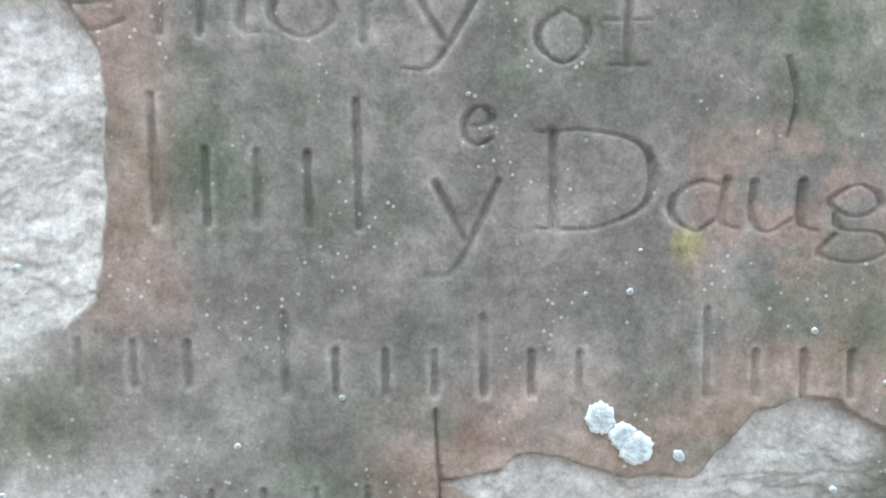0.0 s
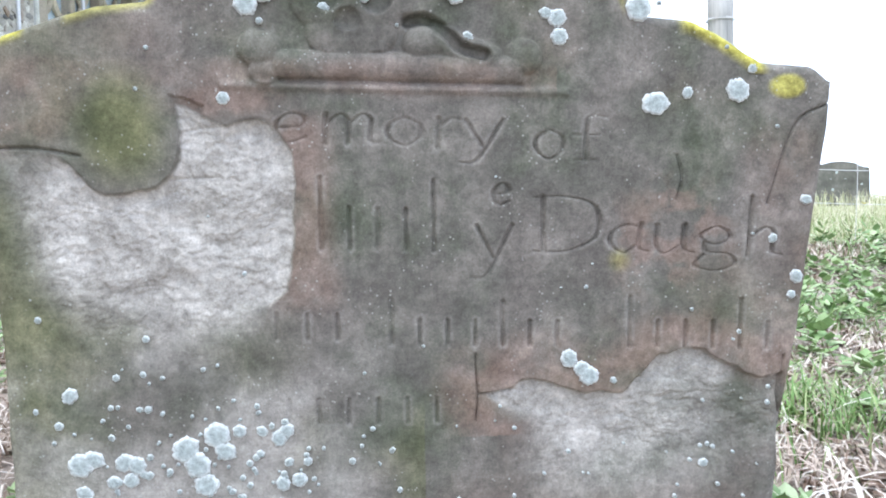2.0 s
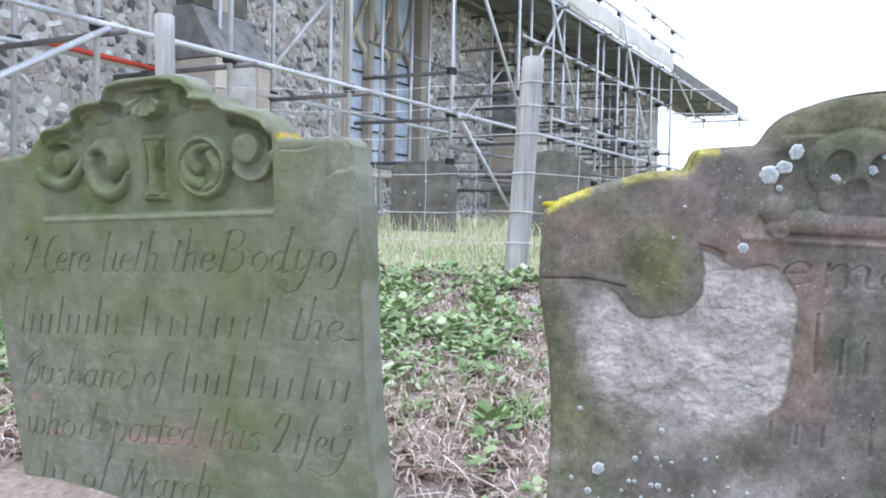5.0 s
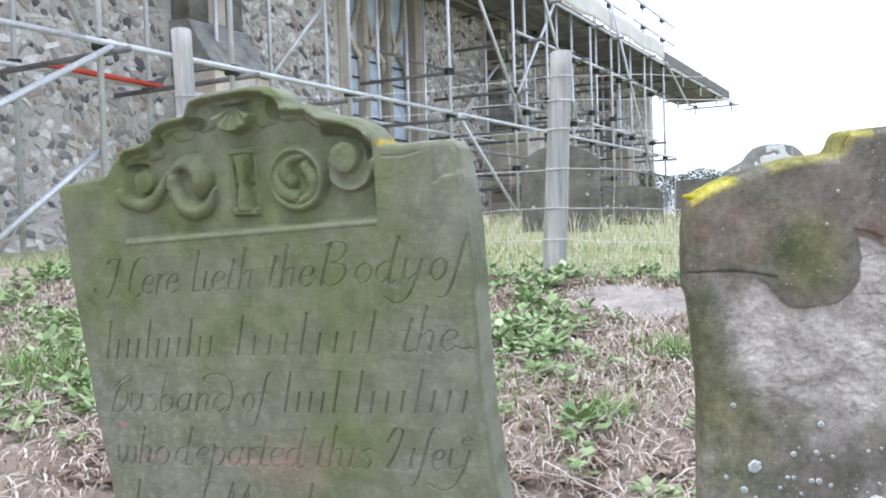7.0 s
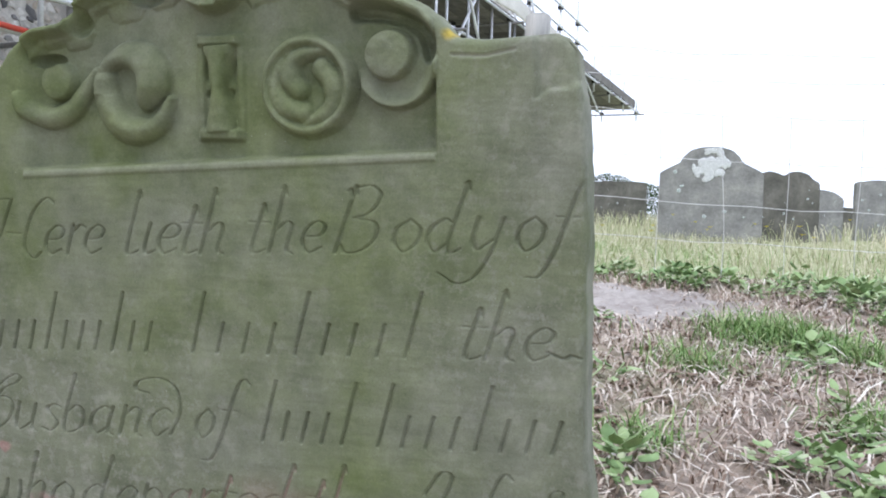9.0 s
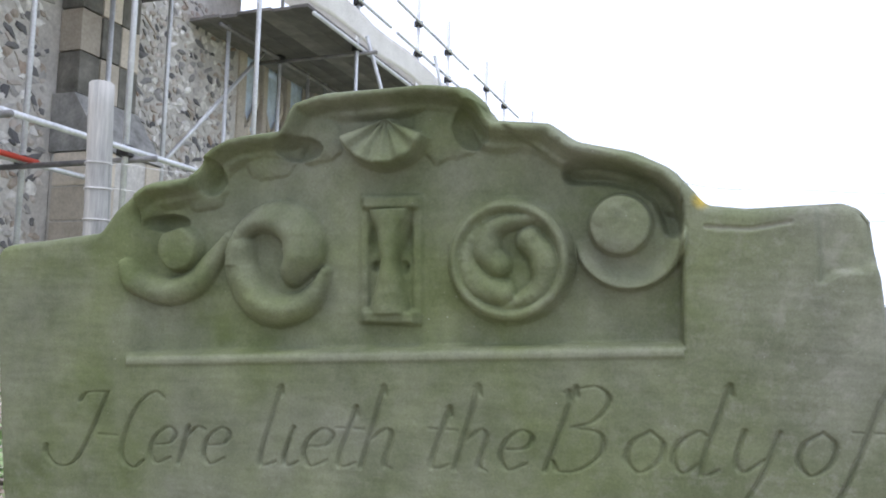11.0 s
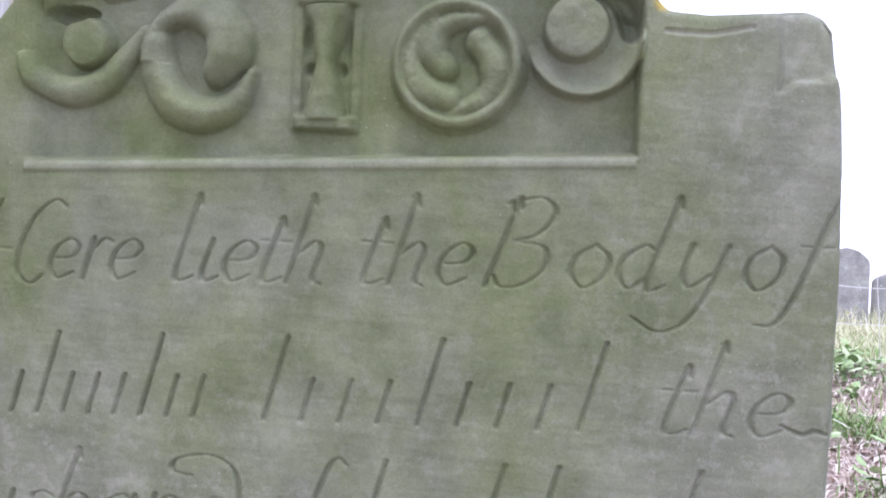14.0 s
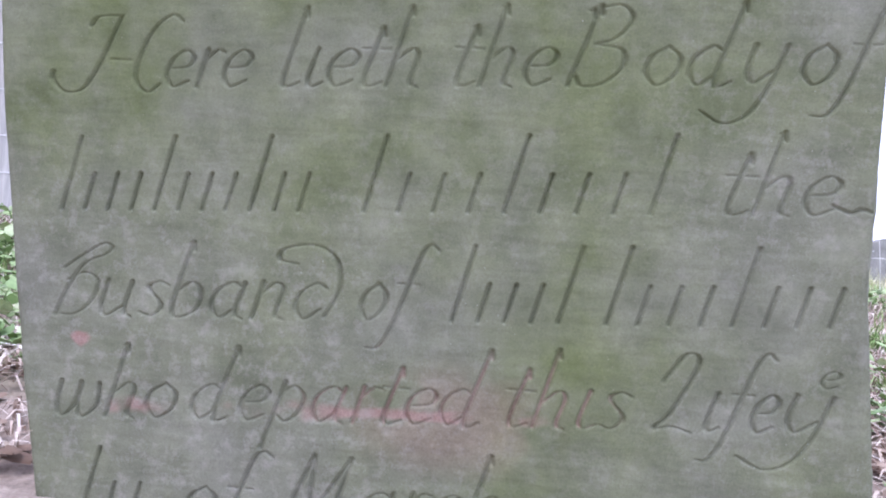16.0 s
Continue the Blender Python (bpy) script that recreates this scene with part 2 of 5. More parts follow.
M_LEAF = leaf_material("weed_leaf", [(0.0, (0.17, 0.27, 0.11)), (0.4, (0.29, 0.42, 0.18)), (0.8, (0.42, 0.53, 0.28)), (1.0, (0.62, 0.66, 0.46))])
M_GRASS = leaf_material("green_grass", [(0.0, (0.15, 0.27, 0.08)), (0.6, (0.26, 0.41, 0.14)), (1.0, (0.45, 0.51, 0.26))])
M_DRY = leaf_material("dry_grass", [(0.0, (0.34, 0.38, 0.20)), (0.4, (0.56, 0.54, 0.36)), (0.8, (0.74, 0.70, 0.54)), (1.0, (0.42, 0.48, 0.24))], 0.8)
M_STRAW = leaf_material("dead_stalks", [(0.0, (0.18, 0.12, 0.09)), (0.18, (0.38, 0.29, 0.23)), (0.42, (0.58, 0.48, 0.40)), (0.75, (0.74, 0.65, 0.56)), (1.0, (0.88, 0.83, 0.76))], 0.85)
M_DEAD = leaf_material("dead_leaf", [(0.0, (0.13, 0.085, 0.06)), (0.5, (0.27, 0.19, 0.14)), (0.85, (0.42, 0.33, 0.26)), (1.0, (0.55, 0.50, 0.40))], 0.85)
M_HEDGE = leaf_material("hedge_leaf", [(0.0, (0.03, 0.07, 0.03)), (1.0, (0.09, 0.15, 0.06))])
M_YELLOW = leaf_material("yellow_petal", [(0.0, (0.75, 0.60, 0.03)), (1.0, (0.85, 0.72, 0.08))])
M_OLD = plain("old_dark_gravestone", [(0.3, (0.10, 0.10, 0.085)), (0.5, (0.17, 0.165, 0.145)), (0.75, (0.28, 0.27, 0.24))], 6, 0.92, bump=0.5, depth=0.01, fine=50)
M_OLD_PALE = plain("old_grey_gravestone", [(0.3, (0.20, 0.20, 0.19)), (0.5, (0.31, 0.31, 0.30)), (0.75, (0.44, 0.43, 0.40))], 7, 0.92, bump=0.5, depth=0.01, fine=45)
M_SLAB = plain("bare_trodden_clay", [(0.3, (0.33, 0.29, 0.265)), (0.7, (0.54, 0.50, 0.47))], 9, 0.95, bump=0.9, depth=0.015, fine=60)


def soil():
    m, t, b = material("churchyard_soil", 0.95, 0, 0.15)
    n1, n2, n3 = noise_at(t, 1.6), noise_at(t, 12, shift=2), noise_at(t, 70, 5, 0.75, shift=4)
    col = ramp(t, n1, [(0.35, (0.33, 0.27, 0.225)), (0.52, (0.46, 0.385, 0.325)), (0.66, (0.32, 0.30, 0.20))])
    col = blend(t, attribute(t, "meadow"), col, ramp(t, n2, [(0.3, (0.32, 0.36, 0.18)), (0.7, (0.52, 0.51, 0.33))]))
    col = blend(t, 0.8, col, ramp(t, n2, [(0.3, grey(0.6)), (0.7, grey(1.25))]), "MULTIPLY")
    col = blend(t, 0.8, col, ramp(t, n3, [(0.3, grey(0.5)), (0.7, grey(1.4))]), "MULTIPLY")
    t.links.new(col, b.inputs["Base Color"])
    relief(t, b, [(n2, 0.6, 0.02), (n3, 0.8, 0.006)])
    return m


M_SOIL = soil()

# ---- geometry helpers ----
def part(name, bm, mat, parent=None, label="", smooth=False):
    me = bpy.data.meshes.new(name)
    bm.to_mesh(me)
    bm.free()
    return part_of(name, me, mat, parent, label, smooth)


def part_of(name, me, mat, parent=None, label="", smooth=False):
    if mat and not me.materials:
        me.materials.append(mat)
    if smooth:
        me.shade_smooth()
    ob = new(name, me)
    if parent:
        ob.parent = parent
    return tagged(ob, label)


def mesh_from(name, verts, faces):
    me = bpy.data.meshes.new(name)
    me.from_pydata(verts, [], faces)
    me.update()
    return me


def base(name, m, label, category, group="", kind=""):
    ob = new(name)
    ob.empty_display_size = 0.1
    ob.matrix_world = m
    return tagged(ob, label, category, group, kind)


def box(bm, lo, hi, bevel=0.0):
    m = Matrix.Translation([(a + b) / 2 for a, b in zip(lo, hi)]) @ Matrix.Diagonal([b - a for a, b in zip(lo, hi)] + [1])
    made = bmesh.ops.create_cube(bm, size=1, matrix=m)["verts"]
    if bevel:
        edges = {e for v in made for e in v.link_edges}
        bmesh.ops.bevel(bm, geom=list(edges), offset=bevel, segments=2, affect="EDGES", profile=0.6)
    return made


def tube(bm, a, b, r, sides=8, r2=None, caps=True):
    a, b = Vector(a), Vector(b)
    turn = (b - a).to_track_quat("Z", "Y").to_matrix().to_4x4()
    bmesh.ops.create_cone(bm, cap_ends=caps, segments=sides, radius1=r, radius2=r if r2 is None else r2, depth=(b - a).length,
                          matrix=Matrix.Translation((a + b) / 2) @ turn)


def smoothstep(a, b, x):
    t = np.clip((x - a) / (b - a), 0, 1)
    return t * t * (3 - 2 * t)


def lattice(ix, iy, seed):
    h = np.sin(ix * 127.1 + iy * 311.7 + seed * 74.7) * 43758.5453
    return h - np.floor(h)


def value_noise(x, y, seed=0.0):
    ix, iy = np.floor(x), np.floor(y)
    fx, fy = x - ix, y - iy
    fx, fy = fx * fx * (3 - 2 * fx), fy * fy * (3 - 2 * fy)
    a, b = lattice(ix, iy, seed), lattice(ix + 1, iy, seed)
    c, d = lattice(ix, iy + 1, seed), lattice(ix + 1, iy + 1, seed)
    return (a + (b - a) * fx) * (1 - fy) + (c + (d - c) * fx) * fy


def fbm(x, y, scale, seed=0.0, octaves=4):
    """Soft noise about 0, from -1 to 1."""
    total, amp, out = 0.0, 1.0, 0.0
    for k in range(octaves):
        out = out + amp * (value_noise(x * scale * 2**k, y * scale * 2**k, seed + 3.3 * k) * 2 - 1)
        total, amp = total + amp, amp * 0.5
    return out / total


def to_path(x, z, path):
    """The distance from points to a polyline."""
    d = np.full(x.shape, 9.0)
    for (x0, z0), (x1, z1) in zip(path[:-1], path[1:]):
        dx, dz = x1 - x0, z1 - z0
        k = np.clip(((x - x0) * dx + (z - z0) * dz) / (dx * dx + dz * dz + 1e-12), 0, 1)
        d = np.minimum(d, np.hypot(x - x0 - k * dx, z - z0 - k * dz))
    return d


def inside(x, z, ring):
    """The distance inside a closed ring (negative outside)."""
    odd = np.zeros(x.shape, bool)
    for (x0, z0), (x1, z1) in zip(ring, ring[1:] + ring[:1]):
        cross = ((z0 > z) != (z1 > z)) & (x < (x1 - x0) * (z - z0) / (z1 - z0 + 1e-12) + x0)
        odd ^= cross
    d = to_path(x, z, ring + ring[:1])
    return np.where(odd, d, -d)


def curve_through(points, steps=6):
    """A smooth line through a few points."""
    p = [np.array(q, float) for q in points]
    p = [2 * p[0] - p[1]] + p + [2 * p[-1] - p[-2]]
    out = []
    for a, b, c, d in zip(p, p[1:], p[2:], p[3:]):
        for s in np.linspace(0, 1, steps, endpoint=False):
            out.append(tuple(0.5 * (2 * b + (c - a) * s + (2 * a - 5 * b + 4 * c - d) * s * s + (3 * b - a - 3 * c + d) * s**3)))
    return out + [tuple(p[-2])]


# strokes of each letter, in heights of a small letter
LETTERS = {
    "e": "0,.5 .42,.56 .5,.82 .3,1 .07,.72 .05,.28 .24,0 .52,.18", "c": ".5,.82 .3,1 .07,.72 .05,.28 .24,0 .52,.18",
    "r": ".12,1 .1,0|.1,.62 .3,1 .5,.95", "l": ".16,2.1 .1,.25 .22,0 .42,.12", "i": ".12,1 .08,.2 .2,0 .38,.12",
    "t": ".18,1.55 .1,.2 .24,0 .44,.12|-.1,1 .42,1", "h": ".14,2.1 .1,0|.1,.6 .36,1 .52,.8 .5,.14 .66,0",
    "o": ".3,1 .06,.72 .05,.3 .3,0 .56,.3 .55,.72 .3,1", "d": ".5,.88 .3,1 .06,.7 .05,.28 .25,0 .5,.3|.6,2.1 .5,.22 .62,0 .78,.12",
    "y": ".06,1 .05,.35 .2,.05 .46,.35|.58,1 .5,0 .3,-.75 -.05,-1 -.5,-.7", "f": ".72,1.95 .5,2.1 .34,1.7 .2,0 .02,-.75 -.28,-.8|.02,1 .52,1",
    "F": ".7,1.42 .5,1.5 .3,1.3 .28,0|.02,.85 .55,.85|.08,0 .5,0",
    "B": ".2,2.05 .06,0|.1,1.95 .52,2.1 .8,1.75 .62,1.25 .3,1.08|.3,1.08 .78,.96 .9,.5 .62,.06 .28,0 .14,.22",
    "u": ".06,1 .05,.25 .2,0 .46,.3|.52,1 .5,.18 .66,0", "s": ".46,.9 .26,1 .1,.8 .42,.34 .3,.02 .04,.1",
    "b": ".14,2.1 .08,.25 .3,0 .56,.3 .52,.8 .32,1 .1,.7", "a": ".5,.88 .3,1 .06,.7 .05,.28 .25,0 .5,.3|.54,1 .5,.18 .66,0",
    "n": ".1,1 .08,0|.08,.6 .32,1 .5,.8 .48,.14 .64,0", "m": ".1,1 .08,0|.08,.6 .3,1 .45,.8 .44,0|.44,.6 .66,1 .82,.8 .8,.1 .95,0",
    "w": ".06,1 .1,.25 .25,0 .42,.3 .46,1|.46,1 .5,.25 .66,0 .88,.4 .82,1", "p": ".14,1.1 .04,-.8|.08,.7 .32,1 .57,.7 .52,.22 .32,0 .08,.22",
    "g": ".5,.8 .3,1 .07,.75 .1,.5 .3,.35 .52,.55 .5,.8|.1,.4 .15,.1 .5,0 .62,-.35 .3,-.6 -.05,-.4 .1,0",
    "H": "-.26,1.7 -.09,1.95 .6,2|.54,1.95 .29,.7 0,-.05 -.5,-.15 -.93,.15 -1,.38|2.3,1.9 1.97,2.05 1.54,1.6 1.37,.7 1.5,.15 1.9,-.08 2.15,.15|.57,.8 1.16,.78",
    "Ħ": ".0,1.35 .25,1.7 .6,2.1 .78,2 .7,1.8 .35,1.5 .16,.8 .06,0|.12,1 .42,1.25 .7,1 .66,.4 .42,.04 .12,.02",
    "ð": ".5,.88 .3,1 .06,.7 .05,.28 .25,0 .5,.3|.6,.1 .72,.9 .5,1.7 .05,2.05 -.45,1.9 -.5,1.6 -.15,1.5",
    "Y": "0,1 .27,.06|.6,1 .18,-.4 -.12,-.5", "L": "-.1,1.3 .2,2.05 .55,1.8 .3,.5 .05,.05 .42,.12 .9,0", "M": "0,0 .22,2|.22,2 .46,.2|.46,.2 .9,2|.9,2 .86,0", "D": ".1,1.9 .1,0|-.05,1.9 .5,1.9 .95,1.5 .95,.5 .5,0 -.05,0",
}
SCRIPT = {"H": 2.25, "Ħ": 1.15, "ð": 1.2, "e": 0.86, "r": 0.74, "l": 0.66, "i": 0.55, "t": 0.62, "h": 1.1, "B": 1.75, "o": 1.0, "d": 1.3, "y": 1.15, "f": 0.85, "u": 1.05, "s": 0.75, "b": 1.05, "a": 1.05,
          "n": 1.05, "w": 1.4, "p": 1.05, "L": 1.5, "m": 1.55, "M": 1.8, "c": 0.8}
WIDE = {"H": 1.35, "m": 1.05, "w": 0.98, "M": 1.1, "B": 1.05, "D": 1.15, "L": 0.95, "i": 0.42, "l": 0.46, "t": 0.52, "r": 0.56, " ": 0.5}


def cut(groove, x, z, paths, width, depth, pen=False):
    """Grooves that do not deepen where they cross."""
    g = np.zeros(x.shape)
    for path in paths:
        xs, zs = [p[0] for p in path], [p[1] for p in path]
        near = (x > min(xs) - width) & (x < max(xs) + width) & (z > min(zs) - width) & (z < max(zs) + width)
        if near.any():
            if pen:   # a broad nib: full on the downstrokes, thin on the turns
                for p, q in zip(path[:-1], path[1:]):
                    down = abs(q[1] - p[1]) / (math.hypot(q[0] - p[0], q[1] - p[1]) + 1e-9)
                    k = 0.42 + 0.7 * down * down
                    g[near] = np.maximum(g[near], k * np.clip(1.12 * (1 - to_path(x[near], z[near], [p, q]) / (width * k)), 0, 1))
            else:
                d = to_path(x[near], z[near], path)
                g[near] = np.maximum(g[near], np.clip(1.35 * (1 - d / width), 0, 1))
    np.maximum(groove, g * depth, out=groove)


def inscribe(groove, x, z, text, x0, x1, foot, size, lean, rise, width, depth, script=False):
    """Carve a word between x0 and x1, its foot at the given height, climbing by rise; script: broad italic letters."""
    wide = SCRIPT if script else WIDE
    total = sum(wide.get(c, 0.74) for c in text)
    step = (x1 - x0) / (total * size)
    at, paths = 0.0, []
    for c in text:
        for stroke in LETTERS.get(c, "").split("|"):
            if stroke:
                pts = [tuple(float(v) for v in p.split(",")) for p in stroke.split()]
                if script and c != "H":
                    pts = [(1.36 * a, b) for a, b in pts]
                line = curve_through(pts, 5) if len(pts) > 2 else pts
                paths.append([(x0 + (at + px) * size * step + lean * pz * size, foot + pz * size + rise * (x0 + at * size * step)) for px, pz in line])
                if script and pts[0][1] > 1.2 and c in "lhtbdBp":   # a wedge at the head of each tall stem
                    hx, hz = paths[-1][0]
                    paths.append([(hx - 0.0035, hz - 0.001), (hx, hz), (hx + 0.0006, hz - 0.006)])
        at += wide.get(c, 0.74)
    cut(groove, x, z, paths, width, depth, True)


def bars(groove, x, z, x0, x1, count, foot, low, high, lean, rise, width, depth):
    """A worn row of plain upright bars in place of lettering."""
    paths = []
    for k in range(count):
        px = x0 + (x1 - x0) * (k + 0.3) / count
        f, top = foot + rise * px, (high if k % 4 == 0 else low)
        paths.append([(px, f), (px + lean * top, f + top)])
    cut(groove, x, z, paths, width, depth)


def slab(name, left, right, top, low, foot, thick, cell, relief_of, mat, edge=0.012):
    """A headstone: a fine grid over its face, shaped by a height field, with worn edges, sides and back.
    left, right: the edges as (height, x); top: the crest as (x, height)."""
    zt = max(p[1] for p in top)
    xt, ht = np.array([p[0] for p in top]), np.array([p[1] for p in top])
    zl, xl = zip(*left)
    zr, xr = zip(*right)
    nu, nv = int((max(xr) - min(xl)) / cell), int((zt - foot) / cell)
    s = np.linspace(0, 1, nu)[None, :]
    w = np.r_[np.linspace(0, 1, 12, endpoint=False) * 0 - 1 + np.linspace(0, 1, 12, endpoint=False), np.linspace(0, 1, nv)][:, None]
    w, s = np.broadcast_arrays(w, s)
    z = foot + w * (zt - foot)
    for _ in range(4):
        x = np.interp(z, zl, xl) * (1 - s) + np.interp(z, zr, xr) * s
        crest = np.interp(x, xt, ht)
        z = np.where(w < 0, foot + w * (foot - low), foot + np.maximum(w, 0) * (crest - foot))
    shape, x, z = x.shape, x.ravel().copy(), z.ravel().copy()
    x += 0.0016 * fbm(x, z, 14, 5)
    rim = [(a, b) for a, b in zip(xt, ht)]
    d = np.minimum(x - np.interp(z, zl, xl), np.interp(z, zr, xr) - x)
    high = z > min(ht) - 0.06
    d[high] = np.minimum(d[high], to_path(x[high], z[high], rim))
    worn = edge * (1 + 0.5 * fbm(x, z, 9, 8))
    y = worn * (1 - np.sqrt(np.clip(1 - (1 - np.clip(d / worn, 0, 1)) ** 2, 0, 1)))
    height, masks = relief_of(x, z, d)
    y = y - height
    n = len(x)
    front = np.stack([x, y, z], 1)
    idx = np.arange(n).reshape(shape)
    quads = np.stack([idx[:-1, :-1], idx[:-1, 1:], idx[1:, 1:], idx[1:, :-1]], -1).reshape(-1, 4)
    ring = np.r_[idx[0, :], idx[1:, -1], idx[-1, -2::-1], idx[-2:0:-1, 0]]
    layers = []
    for k, (depth, inset) in enumerate(((0.012, -0.0015), (thick * 0.5, 0.0), (thick - 0.012, 0.0), (thick, 0.008))):
        q = front[ring].copy()
        q[:, 1] = depth + 0.003 * fbm(q[:, 0] + 3 * k, q[:, 2], 12, 2 + k)
        q[:, 0] += 0.0022 * fbm(q[:, 2], q[:, 0] + 5 * k, 34, 6 + k)
        cx, cz = (min(xl) + max(xr)) / 2, 0.3
        q[:, 0] -= np.sign(q[:, 0] - cx) * inset
        q[:, 2] -= np.where(q[:, 2] > cz, inset, 0)
        layers.append(q)
    verts = np.concatenate([front] + layers)
    faces, m, prev = [quads], len(ring), ring
    for k in range(len(layers)):
        cur = np.arange(m) + n + k * m
        faces.append(np.stack([np.roll(prev, -1), prev, cur, np.roll(cur, -1)], 1))
        prev = cur
    me = mesh_from(name, verts.tolist(), np.concatenate(faces).tolist() + [prev[::-1].tolist()])
    for key, values in masks.items():
        side = np.clip(0.28 + 0.6 * fbm(front[ring][:, 0], front[ring][:, 2], 20, 4), 0, 1) if key == "pale" else values[ring]
        full = np.concatenate([values] + [side] * len(layers))
        me.attributes.new(key, "FLOAT", "POINT").data.foreach_set("value", full.astype(np.float32))
    me.shade_smooth()
    me.materials.append(mat)
    return me


def smooth_crest(points, spread=0.004):
    """The crest with its corners worn round."""
    xs = np.linspace(points[0][0], points[-1][0], 260)
    hs = np.interp(xs, [p[0] for p in points], [p[1] for p in points])
    k = np.exp(-0.5 * (np.arange(-6, 7) * (xs[1] - xs[0]) / spread) ** 2)
    pad = np.r_[[hs[0]] * 6, hs, [hs[-1]] * 6]
    return list(zip(xs, np.convolve(pad, k / k.sum(), "valid")))


def arc(cx, cz, r, a0, a1, n=9):
    return [(cx + r * math.cos(radians(a)), cz + r * math.sin(radians(a))) for a in np.linspace(a0, a1, n)]


# ---- ground ----
def ground_height(x, y):
    """The churchyard climbs from the stones to the fence, then runs level."""
    near = -0.046 * (np.clip(x, -4, 3) + 0.5) + 0.12 * (y - 0.5)
    far = 0.29 + 0.02 * (np.clip(y, 2.7, 10) - 2.7) - 0.02 * np.clip(x, -3, 3)
    k = smoothstep(2.2, 3.0, y)
    return np.maximum(near, -0.35) * (1 - k) + far * k


def ground_at(x, y):
    return float(ground_height(np.array([x]), np.array([y]))[0])


def build_ground():
    xs = np.r_[-900, -300, -100, -40, -20, -12, -8, np.arange(-5, 4.01, 0.06), 6, 9, 14, 25, 60, 200, 900]
    ys = np.r_[-900, -200, -50, -15, -6, -3, np.arange(-1.5, 4.01, 0.06), 4.4, 5, 6, 7, 8, 10, 13, 17, 25, 50, 120, 400, 2500]
    gx, gy = np.meshgrid(xs, ys)
    z = ground_height(gx, gy)
    fine = (np.abs(gx + 0.5) < 5) & (gy < 4.4) & (gy > -2)
    z = z + np.where(fine, 0.014 * fbm(gx, gy, 3.2, 1) + 0.007 * fbm(gx, gy, 11, 2), 0)
    nx = len(xs)
    idx = np.arange(z.size).reshape(z.shape)
    quads = np.stack([idx[:-1, :-1], idx[:-1, 1:], idx[1:, 1:], idx[1:, :-1]], -1).reshape(-1, 4)
    me = mesh_from("ground", np.stack([gx, gy, z], -1).reshape(-1, 3).tolist(), quads.tolist())
    meadow = smoothstep(2.5, 2.9, gy + 0.1 * fbm(gx, gy, 2, 9)).ravel()
    me.attributes.new("meadow", "FLOAT", "POINT").data.foreach_set("value", meadow.astype(np.float32))
    tagged(part_of("ground", me, M_SOIL, smooth=True), "sloping churchyard soil with dead stalks, turning to dry meadow beyond the fence", "ground", kind="structure")


build_ground()

# ---- the flaked red-brown headstone ----
AXES_A = Matrix(((1.0330, -0.1612, 0.0202, 0.0074), (0.1624, 1.0281, -0.1010, 0.5500), (-0.0043, 0.1030, 1.0406, -0.0174), (0, 0, 0, 1)))
LEFT_PATCH = [(-0.358, 0.455), (-0.309, 0.457), (-0.291, 0.444), (-0.274, 0.427), (-0.251, 0.420), (-0.229, 0.426), (-0.210, 0.448), (-0.206, 0.472), (-0.210, 0.496), (-0.182, 0.487), (-0.166, 0.479), (-0.142, 0.484),
              (-0.130, 0.477), (-0.117, 0.458), (-0.111, 0.436), (-0.112, 0.397), (-0.113, 0.359), (-0.117, 0.330), (-0.142, 0.308), (-0.145, 0.280), (-0.18, 0.255), (-0.24, 0.250), (-0.31, 0.280), (-0.345, 0.347), (-0.360, 0.402)]
LOW_PATCH = [(0.051, 0.230), (0.080, 0.233), (0.094, 0.243), (0.115, 0.243), (0.144, 0.230), (0.185, 0.228), (0.203, 0.243), (0.220, 0.260), (0.249, 0.265), (0.286, 0.249), (0.317, 0.236), (0.340, 0.242),
             (0.342, 0.161), (0.33, 0.04), (0.08, 0.04), (0.072, 0.13), (0.09, 0.20), (0.075, 0.215)]


